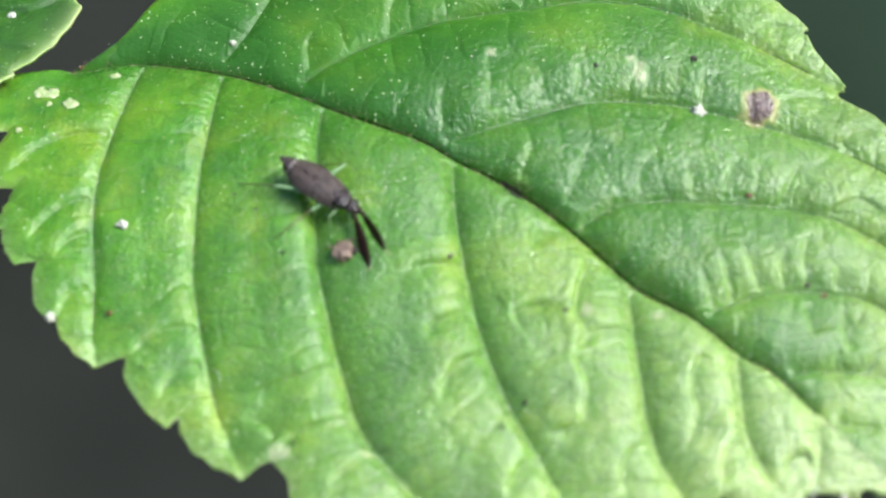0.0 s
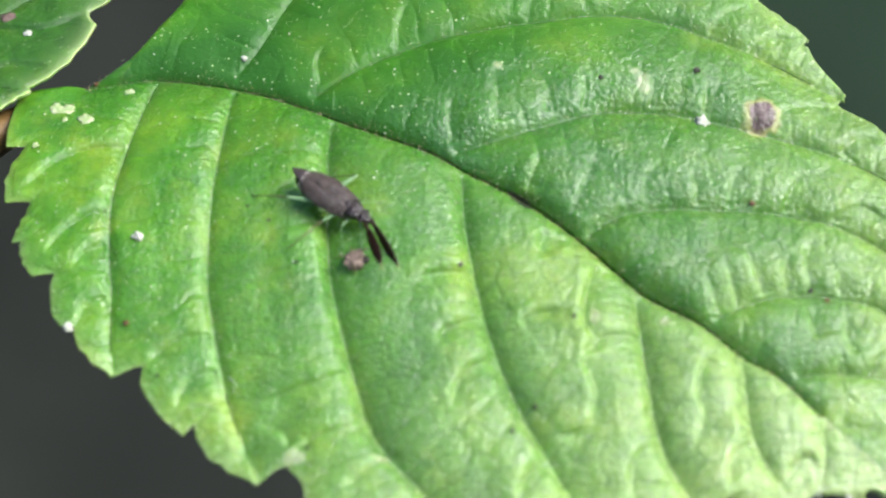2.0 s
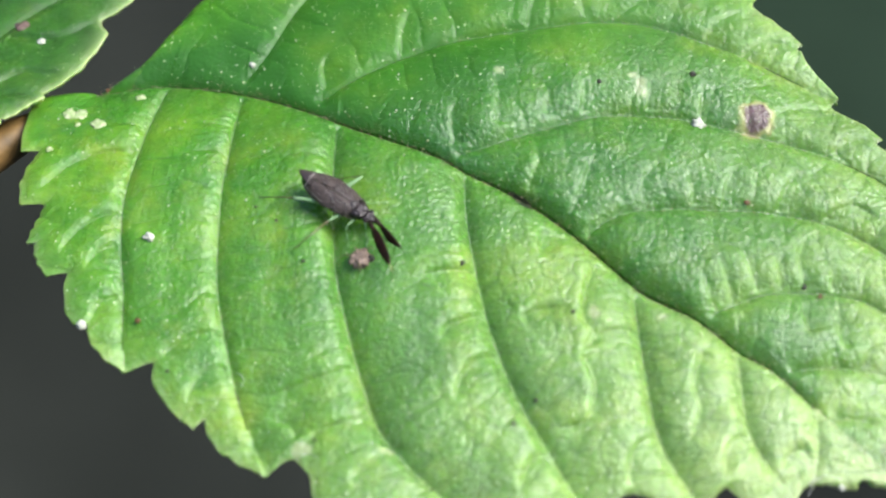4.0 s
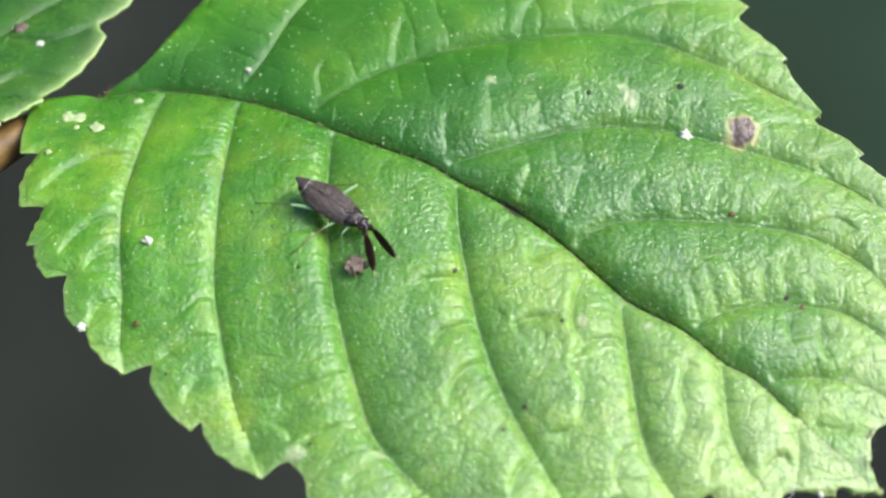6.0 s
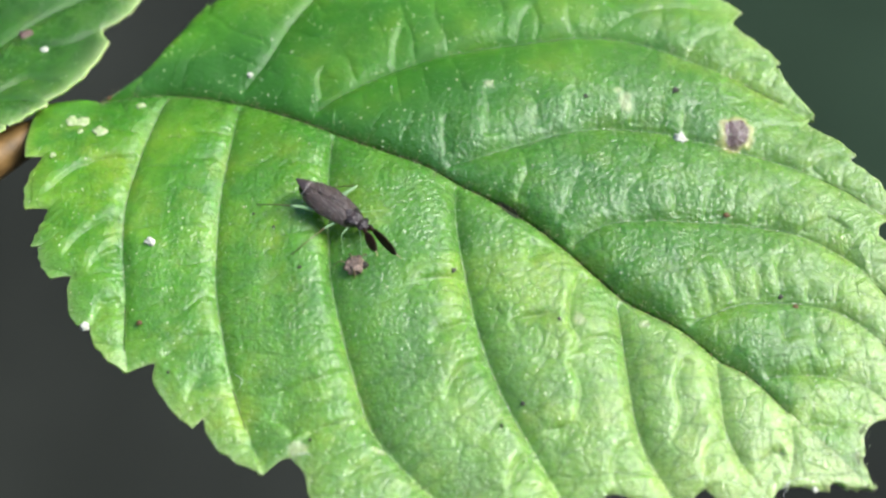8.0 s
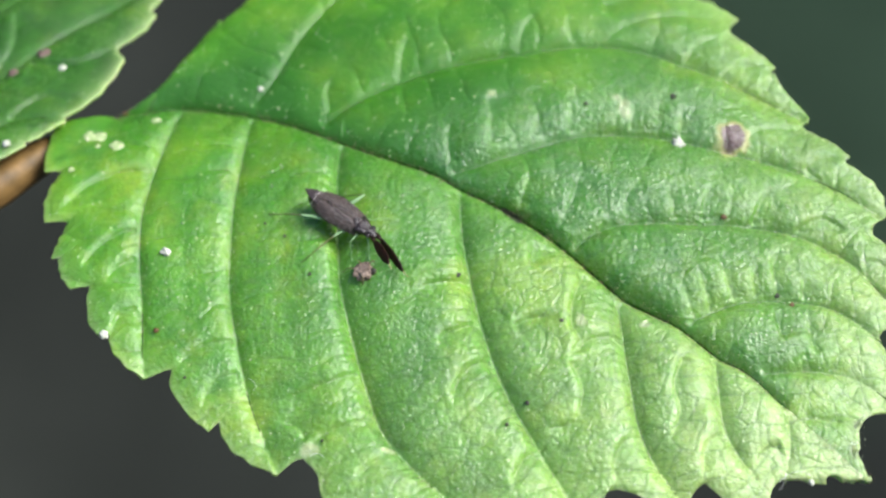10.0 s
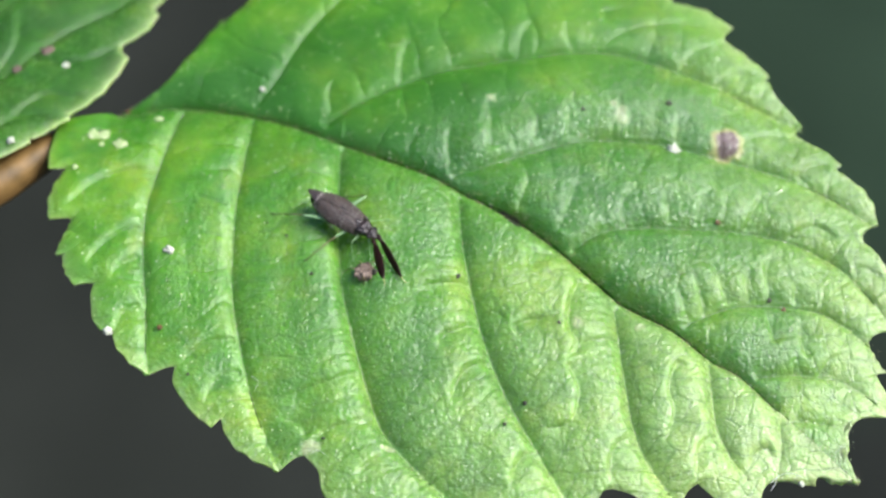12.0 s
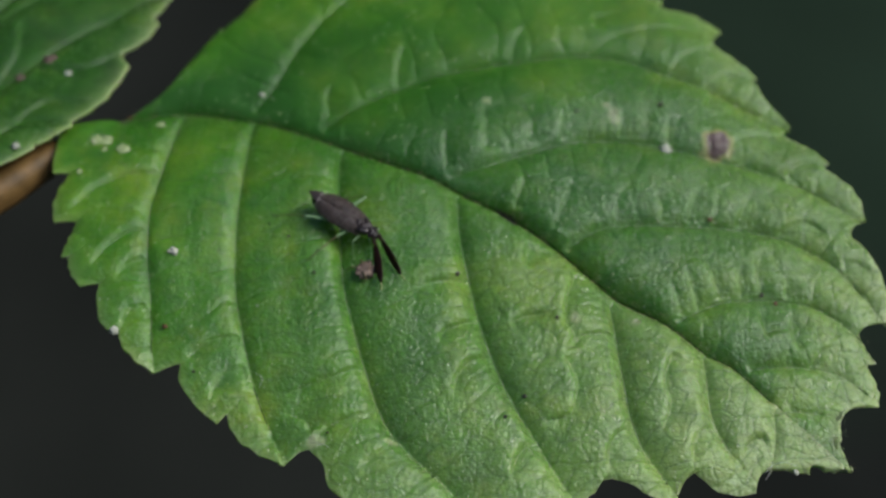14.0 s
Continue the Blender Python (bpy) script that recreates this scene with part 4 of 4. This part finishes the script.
def build_bug():
    bug = new("plant_bug")
    bug.matrix_world = pose(BUG_AT[0] * MM, BUG_AT[1] * MM, BUG_Z * MM, 0, 0, BUG_YAW) @ Matrix.Scale(1.03, 4)
    tagged(bug, "dark grey-brown plant bug with broad black antennae standing on the leaf", "insect")
    st = [(-1.9, 0, 0.12, axis_z(-1.9) - 0.18, axis_z(-1.9) - 0.02), (-1.3, 0, 0.45, axis_z(-1.3) - 0.42, axis_z(-1.3) - 0.05),
          (-0.4, 0, 0.66, axis_z(-0.4) - 0.55, axis_z(-0.4)), (0.6, 0, 0.56, axis_z(0.6) - 0.5, axis_z(0.6) + 0.05), (1.3, 0, 0.42, axis_z(1.3) - 0.42, axis_z(1.3))]
    v, f = loft(st)
    mesh_object("abdomen", v, f, BELLY, bug, "greenish belly")
    for side in (1, -1):
        v, f = shell(side, -1.62, 1.25, body_width, body_lift)
        mesh_object("wing_cover", v, f, WING, bug, "matt grey-brown wing cover with fine pale hairs")
        v, f = shell(side, -2.0, -1.58, lambda x: body_width(x) * 0.98, lambda x: body_lift(x) - 0.035, 8)
        mesh_object("wing_wedge", v, f, SHELL, bug)
    v, f = loft([(-2.32, 0, 0.03, axis_z(-2.3) - 0.02, axis_z(-2.3) + 0.02), (-2.1, 0.01, 0.17, axis_z(-2.1) - 0.05, axis_z(-2.1) + 0.05),
                 (-1.75, 0.02, 0.32, axis_z(-1.75) - 0.05, axis_z(-1.75) + 0.07), (-1.4, 0.02, 0.36, axis_z(-1.4), axis_z(-1.4) + 0.10)], 16, 2.0)
    mesh_object("wing_membrane", v, f, MEMBRANE, bug, "smoky folded wing tip")
    # pale seam where the covers end, seams of the shield between them
    for side in (1, -1):
        seam = [(x, side * y, axis_z(x) + body_lift(x) - 0.36 * (y / body_width(x)) ** 2.4 + 0.012) for x, y in ((-1.60, 0.03), (-1.56, 0.2), (-1.60, 0.36), (-1.66, 0.48))]
        v, f = tube(spline(seam, 14), 0.022, 6)
        mesh_object("pale_seam", v, f, DOWN, bug, "pale seam across the wing end")
        seam = [(x, side * y, axis_z(x) + body_lift(x) - 0.36 * (y / body_width(x)) ** 2.4 + 0.006) for x, y in ((0.95, 0.30), (0.3, 0.22), (-0.4, 0.10), (-0.9, 0.03))]
        v, f = tube(spline(seam, 18), 0.016, 6)
        mesh_object("shield_seam", v, f, SHELL, bug)
    z = axis_z(1.2)
    v, f = loft([(0.66, 0, 0.05, z + 0.20, z + 0.30), (0.88, 0, 0.20, z + 0.14, z + 0.31), (1.16, 0, 0.32, z + 0.08, z + 0.28)], 16, 2.0)
    mesh_object("scutellum", v, f, SHELL, bug)
    z = axis_z(1.5)
    v, f = loft([(1.02, 0, 0.54, z - 0.28, z + 0.24), (1.2, 0, 0.54, z - 0.32, z + 0.29), (1.45, 0, 0.45, z - 0.32, z + 0.26), (1.65, 0, 0.33, z - 0.28, z + 0.20), (1.72, 0, 0.28, z - 0.24, z + 0.14)], 20, 2.4)
    mesh_object("pronotum", v, f, SHELL, bug)
    z = axis_z(1.9)
    v, f = loft([(1.68, 0, 0.24, z - 0.20, z + 0.14), (1.82, 0, 0.29, z - 0.24, z + 0.17), (2.0, 0, 0.26, z - 0.26, z + 0.13), (2.18, 0, 0.16, z - 0.25, z + 0.02), (2.27, 0, 0.06, z - 0.2, z - 0.08)], 18, 2.1)
    mesh_object("head", v, f, SHELL, bug)
    for side in (1, -1):
        bm = bmesh.new()
        bmesh.ops.create_uvsphere(bm, u_segments=14, v_segments=10, radius=0.12 * MM)
        for q in bm.verts:
            q.co.x *= 1.25
        eye = bm_object("eye", bm, SHELL, bug, "dark brown bulging eye")
        eye.location = (1.84 * MM, side * 0.27 * MM, (z + 0.01) * MM)
    v, f = tube(spline([(2.15, 0, z - 0.2), (2.0, 0, z - 0.5), (1.6, 0, z - 0.62)], 8), np.linspace(0.05, 0.03, 8), 8)
    mesh_object("beak", v, f, LEG, bug)
    # fine pale hairs over the wing covers
    rnd = random.Random(4)
    verts, faces = [], []
    for _ in range(420):
        x = rnd.uniform(-1.5, 1.0) if rnd.random() < 0.4 else rnd.uniform(-0.2, 1.3)
        side, vv = rnd.choice((1, -1)), rnd.random()
        w = body_width(min(x, 1.25))
        hz = axis_z(x) + body_lift(min(x, 1.25)) - 0.36 * vv ** 2.4
        p = Vector((x, side * w * vv, hz))
        d = Vector((-0.26, rnd.uniform(-0.12, 0.12), 0.03)) * rnd.uniform(0.6, 1.3)
        k = len(verts)
        verts += [p + Vector((0, 0.008, 0)), p - Vector((0, 0.008, 0)), p + Vector((0, 0, 0.012)), p + d]
        faces += [(k, k + 1, k + 3), (k + 1, k + 2, k + 3), (k + 2, k, k + 3)]
    ob = mesh_object("body_hairs", [q * MM for q in verts], faces, DOWN, bug, "fine pale hairs on the back")
    ob["kind"] = "stuff"
    # legs: hip, knee, foot in the bug's space
    inv = pose(0, 0, 0, 0, 0, -BUG_YAW).to_3x3()
    fwd = pose(0, 0, 0, 0, 0, BUG_YAW).to_3x3()
    for hip, knee, foot, thick in [
            ((-0.1, -0.45, 1.15), (-1.86, -1.13, 1.05), (-3.72, -1.63), 0.14), ((-0.1, 0.45, 1.15), (0.40, 1.50, 1.55), (-1.5, 1.5), 0.13),
            ((0.7, -0.4, 1.05), (0.3, -1.2, 1.0), (-0.37, -3.1), 0.10), ((0.8, 0.4, 1.05), (1.4, 0.75, 0.95), (2.0, 1.4), 0.045),
            ((1.3, -0.35, 1.0), (1.2, -0.95, 0.95), (1.65, -1.5), 0.065), ((1.4, 0.1, 0.95), (2.0, -0.45, 0.9), (2.5, -1.1), 0.065)]:
        at = fwd @ Vector((foot[0], foot[1], 0))
        zf = big.height(BUG_AT[0] + at.x, BUG_AT[1] + at.y) + 0.05 - BUG_Z
        foot = Vector((foot[0], foot[1], zf))
        hip, knee = Vector(hip), Vector(knee)
        bow = hip.lerp(knee, 0.5) + Vector((0, 0, 0.06))
        v, f = tube(spline([hip, bow, knee], 14), [thick * (0.55 + 0.45 * math.sin(math.pi * min(1, k / 13 * 0.75 + 0.1))) * (1 - 0.45 * k / 13) for k in range(14)], 10)
        leg = mesh_object("leg", v, f, LEG, bug, "pale green leg")
        ankle = knee.lerp(foot, 0.80)
        ankle.z = max(ankle.z, zf + 0.06)
        shin = knee.lerp(ankle, 0.45) + Vector((0, 0, 0.05))
        v, f = tube(spline([knee, shin, ankle], 12), np.linspace(0.036, 0.02, 12) * (1.0 if thick > 0.095 else 0.45), 8)
        mesh_object("shin", v, f, SHIN if thick > 0.095 else LEG, leg, "slender brownish shin")
        v, f = tube(spline([ankle, ankle.lerp(foot, 0.5) - Vector((0, 0, 0.02)), foot], 8), np.linspace(0.032, 0.022, 8), 8)
        mesh_object("foot", v, f, FOOT if thick > 0.095 else LEG, leg, "tiny dark foot")
    # antennae: a thick first joint, a broad flat second joint, a thin pale whip
    made = []
    for side in (1, -1):
        v, f = tube(spline([(0, 0, 0), (0.25, 0, 0.02), (0.5, 0, 0)], 10), [0.05, 0.085, 0.11, 0.12, 0.125, 0.125, 0.12, 0.105, 0.085, 0.06], 10)
        ant = mesh_object("antenna", v, f, ANTENNA, bug, "thick black antenna with a broad flattened joint")
        st = []
        for k in range(16):
            u = k / 15
            hw = 0.07 + 0.175 * math.sin(math.pi * min(1.0, 0.06 + 0.86 * u ** 0.9)) ** 0.8
            hw = hw * (1.0 if u < 0.85 else 1 - 0.75 * ((u - 0.85) / 0.15) ** 1.6)
            st.append((0.48 + 2.27 * u, 0.0, hw, -0.055 - 0.01 * u, 0.055))
        v, f = loft(st, 14, 2.0)
        mesh_object("broad_joint", v, f, ANTENNA, ant)
        v, f = tube(spline([(2.72, 0, 0), (2.95, 0.02 * side, 0.0), (3.2, 0.06 * side, -0.02)], 10), np.linspace(0.035, 0.018, 10), 7)
        mesh_object("antenna_whip", v, f, PALE, ant, "thin pale antenna tip")
        made.append(ant)
    return made


left_antenna, right_antenna = build_bug()


def motions():
    # seconds, turn to the side, dip, in degrees
    left = [(0, -26.2, -7.4), (0.5, -25.5, 0.0), (1, -24.6, 0.0), (1.5, -24.5, 10.1), (2, -25.4, 9.2), (2.5, -19.9, 25.1), (3, -19.6, 23.5), (3.2, -19.6, 23.5), (5.5, -16.3, -12.8), (6, -23.6, -17.5), (6.5, -21.3, -16.8), (7, -21.7, -17.2), (7.5, -21.7, -19.4), (8, -21.0, -18.4), (8.2, -21.0, -18.4), (10.5, -26.0, 1.8), (11, -27.7, 3.2), (11.5, -26.0, 7.0), (12, -27.6, 5.0), (12.5, -30.5, 5.9), (13, -27.9, 13.3), (13.5, -28.9, 11.9), (14, -28.4, 3.7)]
    right = [(0, -38.4, 10.8), (0.5, -39.5, 9.5), (1, -39.5, 4.7), (1.5, -38.6, 2.4), (2, -36.8, -11.6), (2.5, -35.7, -9.9), (3, -30.8, -7.9), (3.2, -30.8, -7.9), (5.5, -40.6, -5.2), (6, -43.1, -12.0), (6.5, -41.4, -14.9), (7, -39.8, -22.6), (7.5, -39.2, -30.1), (8, -37.1, -35.4), (8.2, -37.1, -35.4), (10.5, -30.2, -23.3), (11, -34.1, -19.9), (11.5, -38.4, -15.9), (12, -42.1, -8.9), (12.5, -44.7, -1.1), (13, -44.9, 10.7), (13.5, -46.6, 13.8), (14, -46.5, 3.0)]
    walk(left_antenna, [(t, pose(2.08 * MM, 0.15 * MM, 1.16 * MM, 55, dip, yaw)) for t, yaw, dip in left])
    walk(right_antenna, [(t, pose(2.03 * MM, -0.17 * MM, 1.16 * MM, 32, dip, yaw)) for t, yaw, dip in right])


build_ground()
build_sky_screen()
motions()
